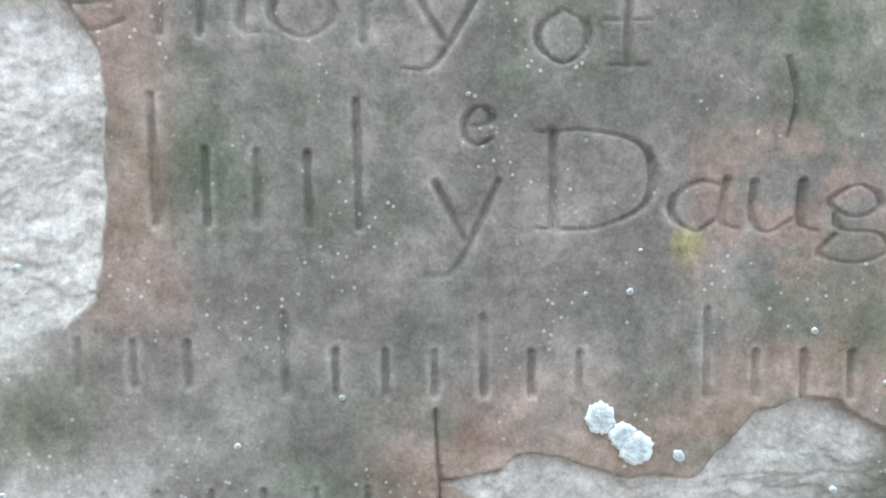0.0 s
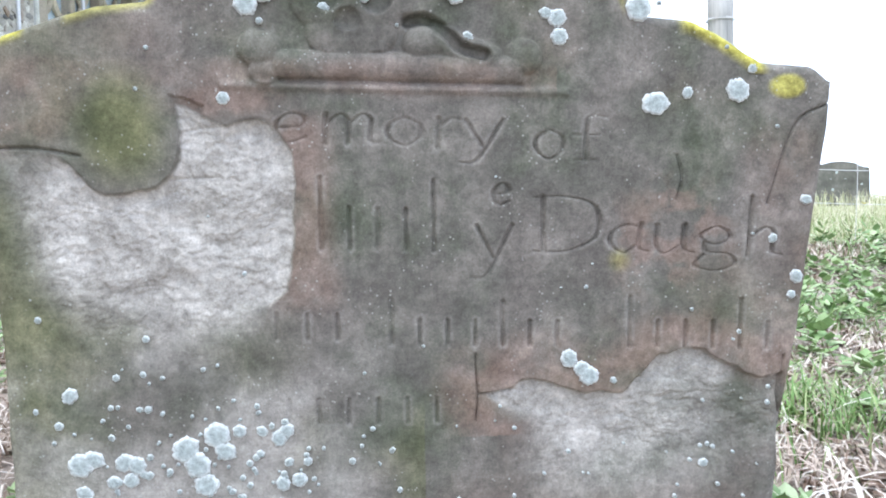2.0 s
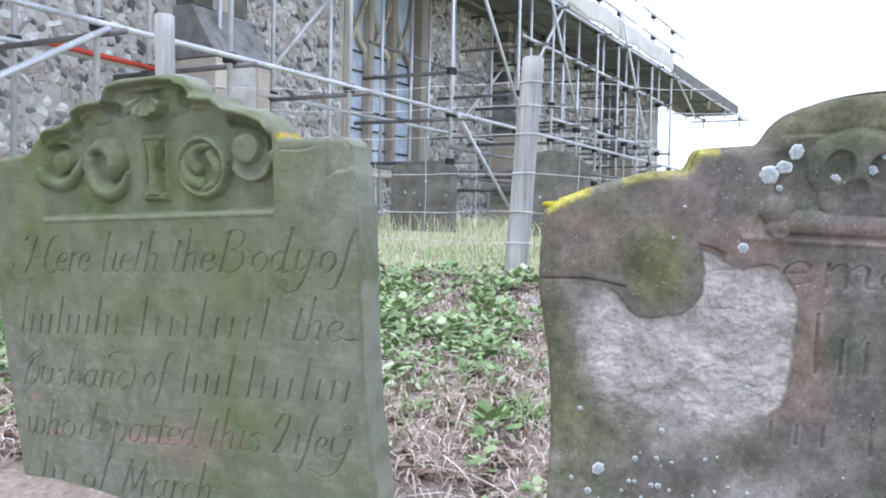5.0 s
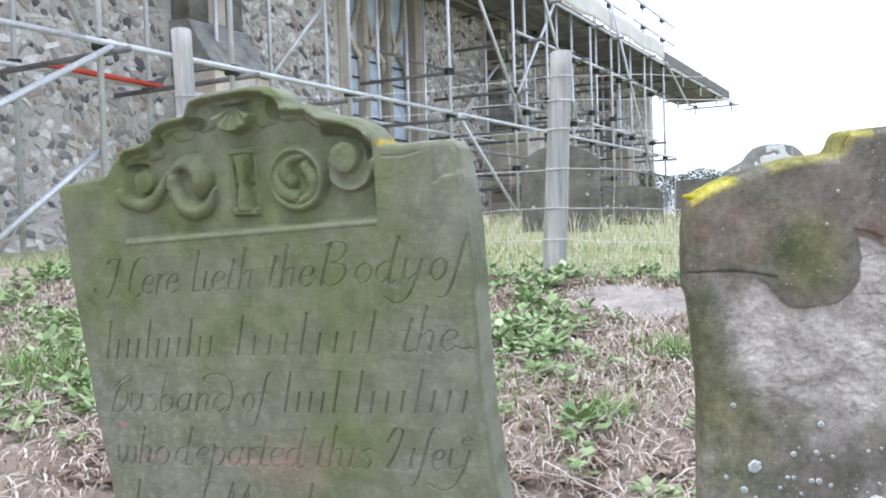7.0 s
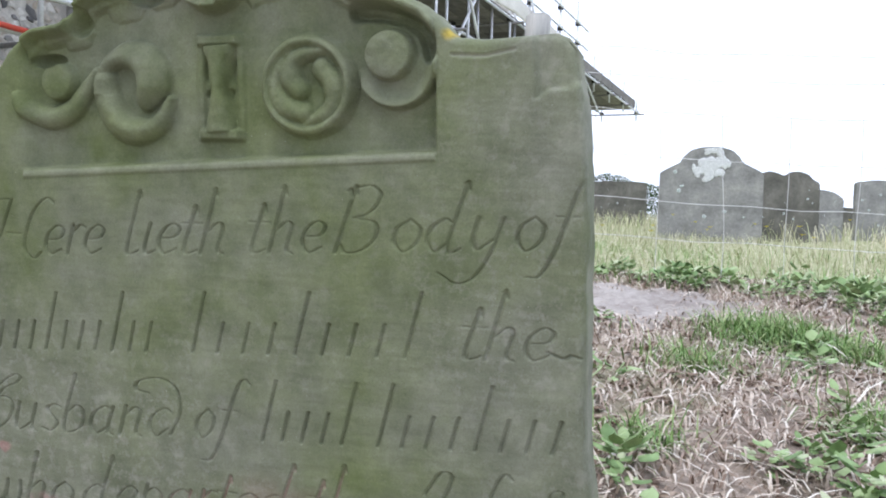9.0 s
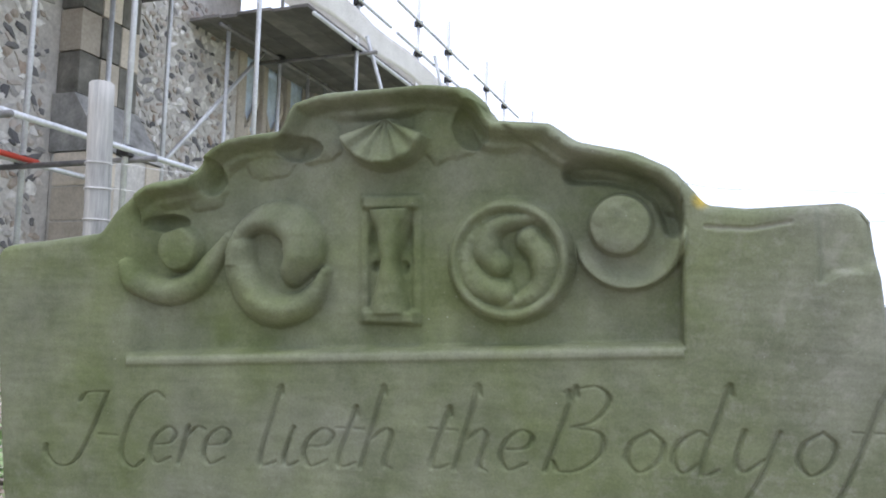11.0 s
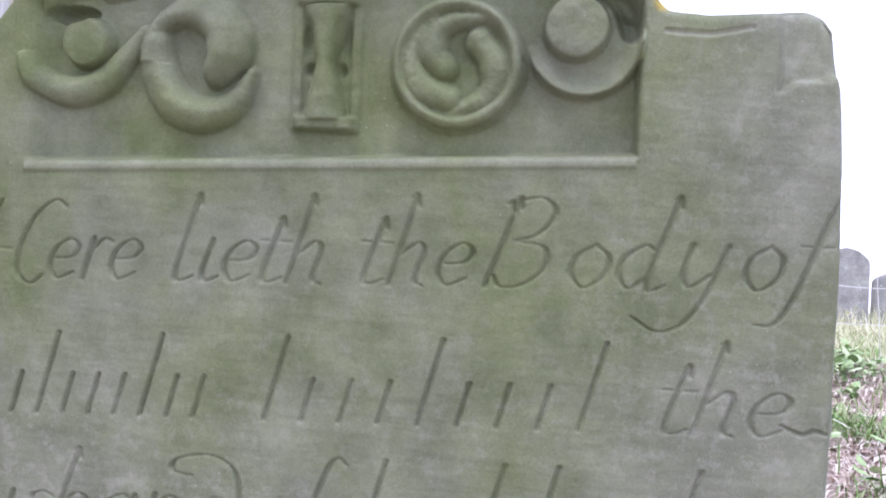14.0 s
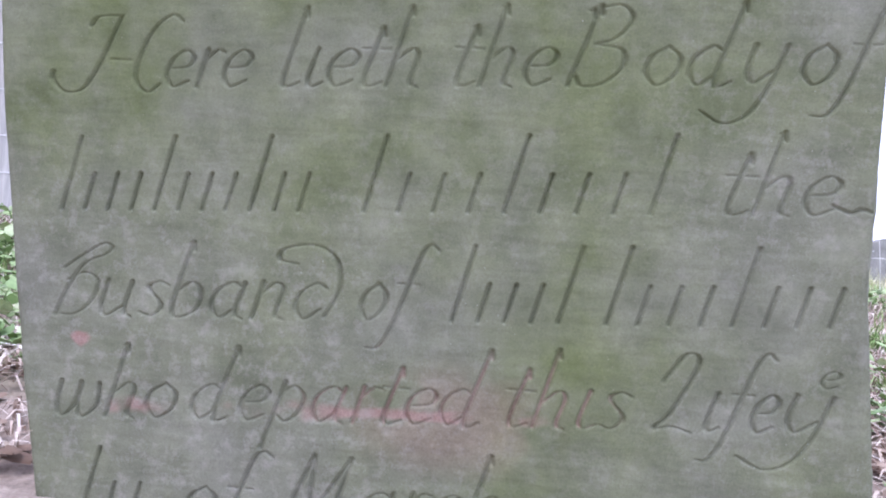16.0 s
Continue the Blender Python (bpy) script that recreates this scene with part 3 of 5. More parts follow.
def flaked_relief(x, z, d):
    wob = 0.008 * fbm(x, z, 40, 3) + 0.014 * fbm(x, z, 12, 4)
    h = 0.0012 * fbm(x, z, 8, 1) + 0.0006 * fbm(x, z, 45, 2)
    one, two = inside(x, z, LEFT_PATCH) + wob * 0.6, inside(x, z, LOW_PATCH) + wob * 0.6
    soft = 1 - smoothstep(0.34, 0.26, z) * 0.85
    blur = np.clip(smoothstep(0.37, 0.31, z) * smoothstep(-0.13, -0.16, x) + smoothstep(-0.30, -0.335, x), 0, 1)   # where the scar runs out without an edge
    pit1 = smoothstep(-0.001 - 0.012 * blur, 0.003 + 0.030 * blur, one) * soft
    low_soft = 1 - smoothstep(0.20, 0.12, z) * 0.8
    edge2 = smoothstep(0.225, 0.20, z) * smoothstep(0.16, 0.12, x)
    pit2 = smoothstep(-0.001 - 0.01 * edge2, 0.003 + 0.03 * edge2, two) * low_soft
    shell = smoothstep(0.0, 0.012, one) * 0.4 + 0.6
    rough = 0.0022 * fbm(x, z * 1.5, 24, 7, 5) + 0.0010 * fbm(x, z * 1.3, 110, 8, 3) + 0.0009 * (np.floor(5 * fbm(x, z * 1.8, 17, 70, 5)) + np.floor(4 * fbm(x * 1.3, z * 1.3, 30, 71, 4)) * 0.6) - 0.0020 * smoothstep(0.07, 0.0, np.abs(fbm(x * 0.5, z * 2.4, 11, 12, 3))) * smoothstep(0.1, 0.5, fbm(x, z, 9, 77))
    h += pit1 * (-0.0062 * shell + rough) + pit2 * (-0.0072 + rough)
    # a thin second skin under the broken edge, and cracks
    h -= 0.0035 * smoothstep(0.0, 0.002, inside(x, z, [(-0.216, 0.505), (-0.205, 0.470), (-0.222, 0.425), (-0.20, 0.43), (-0.186, 0.47), (-0.182, 0.494)]) + wob * 0.4) * (1 - pit1)
    groove = np.zeros(x.shape)
    cut(groove, x, z, [curve_through([(0.047, 0.268), (0.048, 0.240), (0.049, 0.228), (0.047, 0.205)]), curve_through([(0.050, 0.230), (0.066, 0.231), (0.08, 0.234)])], 0.0014, 0.004)
    cut(groove, x, z, [curve_through([(0.371, 0.49), (0.345, 0.478), (0.332, 0.455), (0.322, 0.42), (0.316, 0.40)]), curve_through([(0.231, 0.405), (0.235, 0.425), (0.230, 0.445)])], 0.0016, 0.0028)
    cut(groove, x, z, [curve_through([(-0.38, 0.458), (-0.33, 0.459), (-0.29, 0.452)]), curve_through([(0.338, 0.257), (0.336, 0.22), (0.339, 0.2)])], 0.0018, 0.0035)
    keep = 1 - np.clip(pit1 + pit2, 0, 1)
    # lettering, worn shallow
    ink, lip = np.zeros(x.shape), np.zeros(x.shape)
    for target, wide, deep in ((ink, 0.0027, 0.0044), (lip, 0.0062, 1.0)):   # the cut itself, then its crumbling lips
        for text, x0, x1, foot, size in (("emorY", -0.127, 0.080, 0.4555, 0.0245), ("oF", 0.100, 0.168, 0.448, 0.026), ("Y", 0.049, 0.088, 0.356, 0.031), ("e", 0.063, 0.084, 0.406, 0.019), ("Daugh", 0.103, 0.336, 0.3655, 0.0255)):
            inscribe(target, x, z, text, x0, x1, foot, size, 0, -0.045, wide, deep)
        for x0, x1, count, foot, low, high in ((-0.096, 0.028, 5, 0.364, 0.036, 0.062), (-0.138, -0.058, 3, 0.282, 0.022, 0.022), (-0.036, 0.140, 7, 0.279, 0.022, 0.040), (0.182, 0.340, 6, 0.279, 0.024, 0.046)):
            bars(target, x, z, x0, x1, count, foot, low, high, 0, -0.045, wide, deep)
        bars(target, x, z, -0.130, 0.030, 6, 0.206, 0.022, 0.022, 0, -0.02, wide, deep * 0.7)
    lip = np.clip(lip - ink / 0.003, 0, 1) * smoothstep(-0.25, 0.35, fbm(x, z, 38, 91)) * keep
    h -= (ink * np.clip(0.72 + 0.6 * fbm(x, z, 16, 14), 0.25, 1.2) + groove) * np.where(groove > 0, 1, keep)
    # sunk panel with skull and bones under the arch
    tymp = inside(x, z, [(-0.145, 0.505), (-0.145, 0.60), (-0.10, 0.625), (-0.02, 0.632), (0.06, 0.622), (0.098, 0.59), (0.098, 0.50)])
    h -= 0.004 * smoothstep(0, 0.010, tymp) * smoothstep(0.505, 0.513, z + 0.03 * x)
    def lump(cx, cz, rx, rz, up):
        return up * np.sqrt(np.clip(1 - ((x - cx) / rx) ** 2 - ((z - cz) / rz) ** 2, 0, 1))
    face = np.maximum.reduce([lump(-0.057, 0.586, 0.054, 0.040, 0.010), lump(-0.058, 0.556, 0.040, 0.030, 0.008)])
    for cx, cz in ((-0.077, 0.587), (-0.036, 0.584)):
        face = face - lump(cx, cz, 0.0150, 0.0160, 0.0125)
    face = face - lump(-0.061, 0.564, 0.012, 0.010, 0.005)
    for cx in (-0.076, -0.058, -0.036):   # worn teeth
        face = np.maximum(face, 0.006 * smoothstep(0.009, 0.006, np.abs(x - cx)) * smoothstep(0.0065, 0.004, np.abs(z - 0.5415)))
    bone = np.maximum.reduce([lump(-0.136, 0.541, 0.019, 0.016, 0.009), lump(0.090, 0.532, 0.017, 0.016, 0.008), lump(-0.132, 0.522, 0.014, 0.012, 0.007),
                              0.009 * np.sqrt(np.clip(1 - ((z - 0.524 + 0.03 * x) / 0.0125) ** 2, 0, 1)) * smoothstep(-0.13, -0.12, x) * smoothstep(0.095, 0.085, x)])
    leg = to_path(x, z, curve_through([(0.000, 0.543), (0.016, 0.547), (0.034, 0.540), (0.060, 0.530)]))
    bone = np.maximum(bone, 0.009 * np.sqrt(np.clip(1 - (leg / 0.014) ** 2, 0, 1)))
    hollow = to_path(x, z, curve_through([(-0.010, 0.563), (0.006, 0.564), (0.024, 0.552), (0.036, 0.540), (0.056, 0.534)]))
    h += np.maximum(face, bone) * (tymp > -0.01)
    h -= 0.012 * smoothstep(0.0075, 0.002, hollow)
    h += 0.0025 * smoothstep(0.006, 0.0, np.abs(z - 0.505 + 0.03 * x)) * (np.abs(x + 0.02) < 0.15)
    h -= 0.004 * smoothstep(0.0, 0.004, z - 0.620 + 0.35 * x * x) * smoothstep(0.16, 0.14, np.abs(x + 0.02))
    n = fbm(x, z, 7, 21)
    flake = np.clip(pit1 * (0.95 - 0.5 * smoothstep(0.33, 0.27, z + 0.03 * n)) + pit2 * (0.68 - 0.45 * smoothstep(0.27, 0.31, x + 0.05 * n) - 0.4 * smoothstep(0.14, 0.1, z) + 0.35 * fbm(x, z, 11, 33)), 0, 1)
    flake = np.maximum(flake, 0.58 * smoothstep(0.31, 0.24, z) * smoothstep(0.00, -0.12, x) * smoothstep(-0.45, 0.4, fbm(x, z, 13, 34)))
    fine = fbm(x, z, 42, 93)
    warm = np.maximum.reduce([smoothstep(0.075, 0.02, np.hypot((x + 0.335) * 0.9, (z - 0.495) * 1.1) + 0.03 * n), smoothstep(0.040, 0.004, np.abs(inside(x, z, LOW_PATCH) + 0.016) + 0.014 * n) * (z > 0.19),
                              smoothstep(0.05, 0.015, np.hypot((x + 0.16) * 0.55, (z - 0.498) * 2) + 0.012 * n), 0.9 * smoothstep(-0.1, 0.25, fine) * smoothstep(0.09, 0.03, np.hypot(x - 0.22, (z - 0.375) * 1.1) + 0.03 * n),
                              0.9 * smoothstep(0.035, 0.008, np.abs(x + 0.100 + 0.02 * n)) * smoothstep(0.30, 0.33, z) * smoothstep(0.50, 0.47, z), 0.7 * smoothstep(0.022, 0.006, np.abs(z - 0.515 + 0.03 * x) + 0.008 * n) * (x < 0.12),
                              0.6 * smoothstep(0.05, 0.01, np.abs(x - 0.335 + 0.03 * n)) * smoothstep(0.25, 0.3, z) * smoothstep(0.49, 0.45, z), 0.35 * smoothstep(0.1, 0.5, fbm(x, z, 9, 95))])
    algae = np.maximum.reduce([0.6 * smoothstep(-0.300, -0.36, x + 0.07 * n) * smoothstep(0.47, 0.40, z), 0.85 * smoothstep(0.062, 0.022, np.hypot(x + 0.258, (z - 0.475) * 0.8) + 0.02 * n),
                               0.5 * smoothstep(0.02, 0.5, n) * smoothstep(0.33, 0.2, z) * (x < 0), 0.45 * smoothstep(0.1, 0.6, fbm(x, z, 5, 31)), 0.55 * smoothstep(0.585, 0.63, z + 0.01 * n)])
    top = smoothstep(0.014, 0.003, d + 0.010 * n) * (z > 0.516) * (x > -0.376)
    moss = top * np.maximum.reduce([smoothstep(-0.325, -0.335, x), 0.5 * smoothstep(0.0, 0.4, n + 0.2) * smoothstep(-0.30, -0.29, x) * smoothstep(-0.20, -0.21, x), 0.7 * ((x > -0.22) & (x < -0.195)), smoothstep(0.10, 0.106, x) * smoothstep(0.182, 0.175, x),
                                    0.9 * smoothstep(0.225, 0.24, x) * smoothstep(0.315, 0.30, x), 0.6 * (np.abs(x - 0.02) < 0.02), 0.4 * ((x > 0.07) & (x < 0.1))])
    moss = moss * np.where(x < -0.322, smoothstep(-0.017, -0.009, z - 0.545 - 0.35 * (x + 0.372) + 0.004 * n), 1)
    moss = np.maximum(moss, 0.7 * smoothstep(0.02, 0.012, np.hypot(x - 0.33, (z - 0.505) * 1.6) + 0.01 * n))
    moss = np.maximum(moss, 0.3 * smoothstep(0.018, 0.004, np.hypot(x - 0.178, z - 0.352) + 0.012 * n))
    h += 0.003 * moss * (0.6 + fbm(x, z, 60, 6))
    return h, {"flake": flake, "red": np.clip(warm, 0, 1) * (0.35 + 0.65 * smoothstep(-0.4, 0.3, fine + 0.4 * fbm(x, z, 14, 97))) * (1 - flake), "algae": algae * (1 - 0.6 * flake), "moss": moss, "lip": lip}


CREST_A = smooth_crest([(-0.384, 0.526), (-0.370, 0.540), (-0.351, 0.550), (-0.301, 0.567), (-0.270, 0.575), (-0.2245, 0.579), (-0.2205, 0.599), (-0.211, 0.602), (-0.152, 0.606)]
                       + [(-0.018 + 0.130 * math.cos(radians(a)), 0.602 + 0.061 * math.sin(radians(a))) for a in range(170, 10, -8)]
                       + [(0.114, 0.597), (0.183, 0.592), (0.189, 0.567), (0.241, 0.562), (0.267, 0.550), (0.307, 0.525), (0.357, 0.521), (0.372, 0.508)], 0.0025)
stone_a = base("gravestone", AXES_A, "weathered red-brown sandstone headstone, its carved face flaking off in pale patches", "gravestone")
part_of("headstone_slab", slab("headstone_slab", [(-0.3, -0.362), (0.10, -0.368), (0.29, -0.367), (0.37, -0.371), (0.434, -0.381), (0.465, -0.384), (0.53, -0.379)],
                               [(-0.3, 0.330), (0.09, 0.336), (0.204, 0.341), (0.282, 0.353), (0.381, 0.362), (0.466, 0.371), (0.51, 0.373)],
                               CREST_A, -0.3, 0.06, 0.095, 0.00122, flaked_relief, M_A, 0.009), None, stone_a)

# ---- the green headstone ----
AXES_B = Matrix(((1.0189, 0.0610, -0.0073, -1.0018), (-0.0614, 1.0154, -0.0843, 0.6139), (0.0022, 0.0846, 1.0173, -0.0089), (0, 0, 0, 1)))


def green_relief(x, z, d):
    n = fbm(x, z, 6, 41)
    h = 0.001 * n + 0.0006 * fbm(x * 0.5, z * 3, 30, 2) + 0.0003 * fbm(x, z, 70, 3)
    line = 0.5265 + 0.043 * x
    # sunk ornament panel
    right = 0.191 - x
    field = smoothstep(0, 0.005, np.minimum(right, z - line)) * smoothstep(-0.006, 0.022, x + 0.270) * smoothstep(0.006, 0.016, d)
    h -= 0.016 * field
    h += 0.0015 * smoothstep(0.005, 0.001, np.abs(z - line + 0.004)) * (x > -0.27) * (x < 0.19)
    up = np.zeros(x.shape)

    def dome(cx, cz, r, rise, flat=0.0):
        return rise * np.clip((1 - (np.hypot(x - cx, z - cz) / r) ** 2) * (1 + flat), 0, 1) ** 0.5

    def band(path, r0, r1, rise):
        best = np.zeros(x.shape)
        for k, (p, q) in enumerate(zip(path[:-1], path[1:])):
            r = r0 + (r1 - r0) * k / max(1, len(path) - 2)
            best = np.maximum(best, rise * np.sqrt(np.clip(1 - (to_path(x, z, [p, q]) / r) ** 2, 0, 1)))
        return best

    def rope(points, widths, rise):
        """A tapering rounded strand through the points."""
        best, line = np.zeros(x.shape), curve_through(points, 5)
        ws = np.interp(np.linspace(0, 1, len(line) - 1), np.linspace(0, 1, len(widths)), widths)
        for p, q, r in zip(line[:-1], line[1:], ws):
            near = np.hypot(x - p[0], z - p[1]) < r + 0.02
            best[near] = np.maximum(best[near], rise * (0.45 + 0.55 * r / max(widths)) * np.sqrt(np.clip(1 - (to_path(x[near], z[near], [p, q]) / r) ** 2, 0, 1)))
        return best

    # outer scrolls: a button within a curling dished band
    up = np.maximum(up, 0.012 * smoothstep(0.0225, 0.0175, np.hypot(x + 0.226, z - 0.608) + 0.002 * n) + dome(-0.226, 0.608, 0.021, 0.003))
    up = np.maximum(up, rope([(-0.271, 0.594), (-0.263, 0.580), (-0.242, 0.571), (-0.214, 0.578), (-0.195, 0.599), (-0.180, 0.617)], [0.006, 0.010, 0.0125, 0.012, 0.009, 0.006], 0.014))
    up = np.maximum(up, 0.017 * smoothstep(0.0255, 0.0205, np.hypot(x - 0.144, z - 0.624) + 0.002 * n) + dome(0.144, 0.624, 0.024, 0.003))
    cup = np.hypot(x - 0.150, z - 0.616)
    up = np.maximum(up, smoothstep(0.0425, 0.0385, cup) * (0.006 + 0.009 * smoothstep(0.024, 0.040, cup)) * smoothstep(0.630, 0.600, z - 0.35 * (x - 0.15)))
    # two fluted strands chasing each other
    a1 = np.arctan2(z - 0.593, x + 0.137)
    one = rope([(-0.178, 0.604), (-0.162, 0.627), (-0.139, 0.634), (-0.117, 0.624), (-0.112, 0.606), (-0.122, 0.586)], [0.005, 0.009, 0.014, 0.0185, 0.019, 0.011], 0.019)
    two = rope([(-0.169, 0.607), (-0.168, 0.586), (-0.154, 0.564), (-0.133, 0.556), (-0.108, 0.565), (-0.094, 0.588)], [0.013, 0.0155, 0.0165, 0.0145, 0.011, 0.005], 0.017)
    flute = 0.0020 * np.sin(150 * (np.hypot(x + 0.137, z - 0.593) - 0.012 * a1))
    up = np.maximum(up, np.where(np.maximum(one, two) > 0.001, np.maximum(one, two) + flute, 0))
    # a wheel of three curling lobes within a rolled rim
    r, a = np.hypot(x - 0.060, z - 0.598), np.arctan2(z - 0.598, x - 0.060)
    wheel = np.where(r < 0.047, 0.005, 0) + 0.012 * np.exp(-(((r - 0.0425) / 0.0065) ** 2))
    for turn, far in ((3.5, 0.010), (0.75, 0.022), (4.5, 0.026)):
        lobe = [(0.060 + (far + (0.040 - far) * f) * math.cos(turn - 2.5 * f), 0.598 + (far + (0.040 - far) * f) * math.sin(turn - 2.5 * f)) for f in (0, 0.3, 0.6, 1.0)]
        wheel = np.maximum(wheel, rope(lobe, [0.0125, 0.0135, 0.010, 0.006], 0.018))
    up = np.maximum(up, np.where(wheel > 0.004, wheel + 0.0009 * np.sin(170 * (r + 0.012 * a)) * smoothstep(0.012, 0.02, r), wheel) * (r < 0.0505))
    # hourglass
    gz = (z - 0.547) / 0.100
    waist = 0.0075 + 0.013 * np.abs(np.clip(gz, 0, 1) - 0.5) * 2
    bulb = np.sqrt(np.clip(1 - ((x + 0.038) / waist) ** 2, 0, 1)) * ((gz > 0.08) & (gz < 0.92))
    up = np.maximum(up, 0.014 * bulb)
    for z0 in (0.5515, 0.645):
        up = np.maximum(up, 0.010 * smoothstep(0.0085, 0.003, np.abs(z - z0 + 0.003 * n)) * smoothstep(0.029, 0.019, np.abs(x + 0.038)))
    for sx in (-0.0605, -0.0155):
        up = np.maximum(up, 0.0028 * smoothstep(0.006, 0.002, np.abs(x - sx)) * ((gz > 0.05) & (gz < 0.95)))
    # scallop shell under the crown
    r, a = np.hypot(x + 0.041, z - 0.712), np.arctan2(x + 0.041, 0.712 - z)
    fan = smoothstep(0.044, 0.036, r) * (np.abs(a) < 1.15) * (z < 0.712)
    up = np.maximum(up, fan * (0.008 + 0.30 * np.clip(r, 0, 0.04) * 1.4 + 0.002 * np.cos(13 * a)))
    # leafy lobes of the cresting
    for cx, cz, rr in ((-0.205, 0.662, 0.020), (-0.150, 0.690, 0.026), (-0.105, 0.704, 0.022), (0.012, 0.716, 0.030)):
        up = np.maximum(up, dome(cx + 0.004 * n, cz, rr * (1.15 + 0.5 * fbm(x, z, 28, 83)), 0.007, 0.1))
    tongue = inside(x, z, [(0.040, 0.712), (0.086, 0.714), (0.113, 0.698), (0.092, 0.673), (0.066, 0.690)])   # a curled leaf tip
    up = np.maximum(up, smoothstep(0.0, 0.006, tongue + 0.002 * n) * (0.011 - 0.18 * np.clip(tongue, 0, 0.02)))
    brow = smoothstep(0.026, 0.019, d + 0.006 * n + 0.004 * fbm(x, z, 30, 85)) * (x > -0.262) * (x < 0.188) * (z > 0.6)
    up = np.maximum(up, brow * (0.008 + 0.007 * fbm(x, z, 26, 86)))
    up = up * (1 + 0.16 * fbm(x, z, 30, 81)) + 0.0012 * fbm(x, z, 70, 82) * (up > 0.001)
    h += up * np.maximum(field, (z > line) & (up > 0)) * smoothstep(0.0, 0.004, d)
    # undercut hollows between the leaves
    for cx, cz, rx, rz in ((-0.196, 0.668, 0.012, 0.016), (-0.116, 0.690, 0.020, 0.010), (0.030, 0.703, 0.016, 0.018), (-0.240, 0.630, 0.020, 0.008)):
        h -= 0.014 * np.clip(1 - ((x - cx) / rx) ** 2 - ((z - cz) / rz) ** 2, 0, 1) ** 0.5
    for cx, cz, rx, rz in ((-0.051, 0.616, 0.006, 0.015), (-0.025, 0.616, 0.006, 0.015), (-0.050, 0.592, 0.005, 0.006), (-0.027, 0.592, 0.005, 0.006)):
        h -= 0.0055 * np.clip(1 - ((x - cx) / rx) ** 2 - ((z - cz) / rz) ** 2, 0, 1)
    under = to_path(x, z, curve_through([(0.108, 0.664), (0.140, 0.662), (0.172, 0.648), (0.183, 0.622)]))
    h -= 0.012 * smoothstep(0.010, 0.003, under)
    # lettering in a flowing italic hand
    ink, lean = np.zeros(x.shape), 0.27
    small, broad, deep = 0.0305, 0.0026, 0.0040
    lines = ((0.4365, 0.040, "Here -0.322 -0.174|lieth -0.151 -0.026|the -0.006 0.078|Body 0.086 0.258|of 0.262 0.318"), (0.3345, 0.048, "the 0.212 0.300"),
             (0.2450, 0.055, "Ħusbanð -0.345 -0.088|of -0.074 -0.026"), (0.1590, 0.064, "who -0.345 -0.226|departed -0.218 0.040|this 0.052 0.152|Life 0.172 0.266|y 0.270 0.314"), (0.0700, 0.066, "of -0.22 -0.16|March -0.13 0.06"))
    for foot, rise, words in lines:
        for word in words.split("|"):
            text, x0, x1 = word.split()
            inscribe(ink, x, z, text, float(x0), float(x1), foot, small, lean, rise, broad, deep, True)
    inscribe(ink, x, z, "e", 0.296, 0.312, 0.196, 0.014, lean, 0.06, 0.002, 0.003, True)
    cut(ink, x, z, [curve_through([(0.296, 0.356), (0.309, 0.351), (0.317, 0.354), (0.325, 0.352)])], 0.0018, 0.003)
    for x0, x1, count, foot, rise in ((-0.345, -0.112, 11, 0.3345, 0.048), (-0.080, 0.180, 9, 0.3345, 0.048), (0.000, 0.108, 5, 0.2450, 0.055), (0.124, 0.318, 8, 0.2450, 0.055), (-0.32, -0.25, 3, 0.070, 0.066)):
        bars(ink, x, z, x0, x1, count, foot, small, 0.062, lean, rise, broad * 0.92, deep)
    h -= ink * (0.85 + 0.35 * fbm(x, z, 25, 14))
    # broken corner and a scratch
    chip = smoothstep(0.0, 0.008, np.minimum(x - 0.290 + 0.03 * n, z - 0.588 - 0.25 * (x - 0.3) + 0.012 * fbm(x, z, 30, 66)))
    h -= 0.007 * chip
    scar = to_path(x, z, [(0.205, 0.622), (0.235, 0.620), (0.262, 0.625)])
    h -= 0.002 * smoothstep(0.0028, 0.0008, scar + 0.001 * n)
    bare = np.clip(0.15 + 0.9 * smoothstep(0.5, 0.2, z + 0.08 * n) + 0.5 * smoothstep(0.1, 0.3, x) , 0, 1) * smoothstep(-0.6, 0.4, fbm(x, z, 4, 51) + 0.3)
    pink = np.maximum.reduce([0.30 * smoothstep(0.060, 0.02, np.hypot((x - 0.005) * 0.5, z - 0.160 - 0.05 * x) + 0.02 * n) * smoothstep(-0.25, 0.25, fbm(x, z, 24, 61) + 0.25),
                              0.75 * smoothstep(0.009, 0.002, np.abs(z - 0.166 - 0.06 * x + 0.007 * fbm(x, z, 40, 3))) * (x > -0.29) * (x < 0.15) * smoothstep(-0.15, 0.3, fbm(x, z, 18, 62)),
                              0.5 * smoothstep(0.0012, 0.003, ink) * smoothstep(0.13, 0.15, z) * smoothstep(0.235, 0.20, z) * smoothstep(-0.13, -0.10, x) * smoothstep(0.16, 0.12, x),
                              0.8 * smoothstep(0.011, 0.004, np.hypot(x + 0.318, (z - 0.208) * 1.6) + 0.008 * fbm(x, z, 60, 64))])
    moss = 0.8 * smoothstep(0.010, 0.003, np.hypot(x - 0.202, z - 0.641) + 0.006 * n)
    pale = smoothstep(0.005, 0.0015, np.abs(z - line + 0.003)) * (x > -0.27) * (x < 0.19) * 0.22 + 0.15 * chip + 0.45 * smoothstep(0.0030, 0.001, scar + 0.0012 * n)
    return h, {"bare": bare, "red": np.clip(pink, 0, 1), "moss": np.clip(moss, 0, 1), "pale": np.clip(pale, 0, 1)}


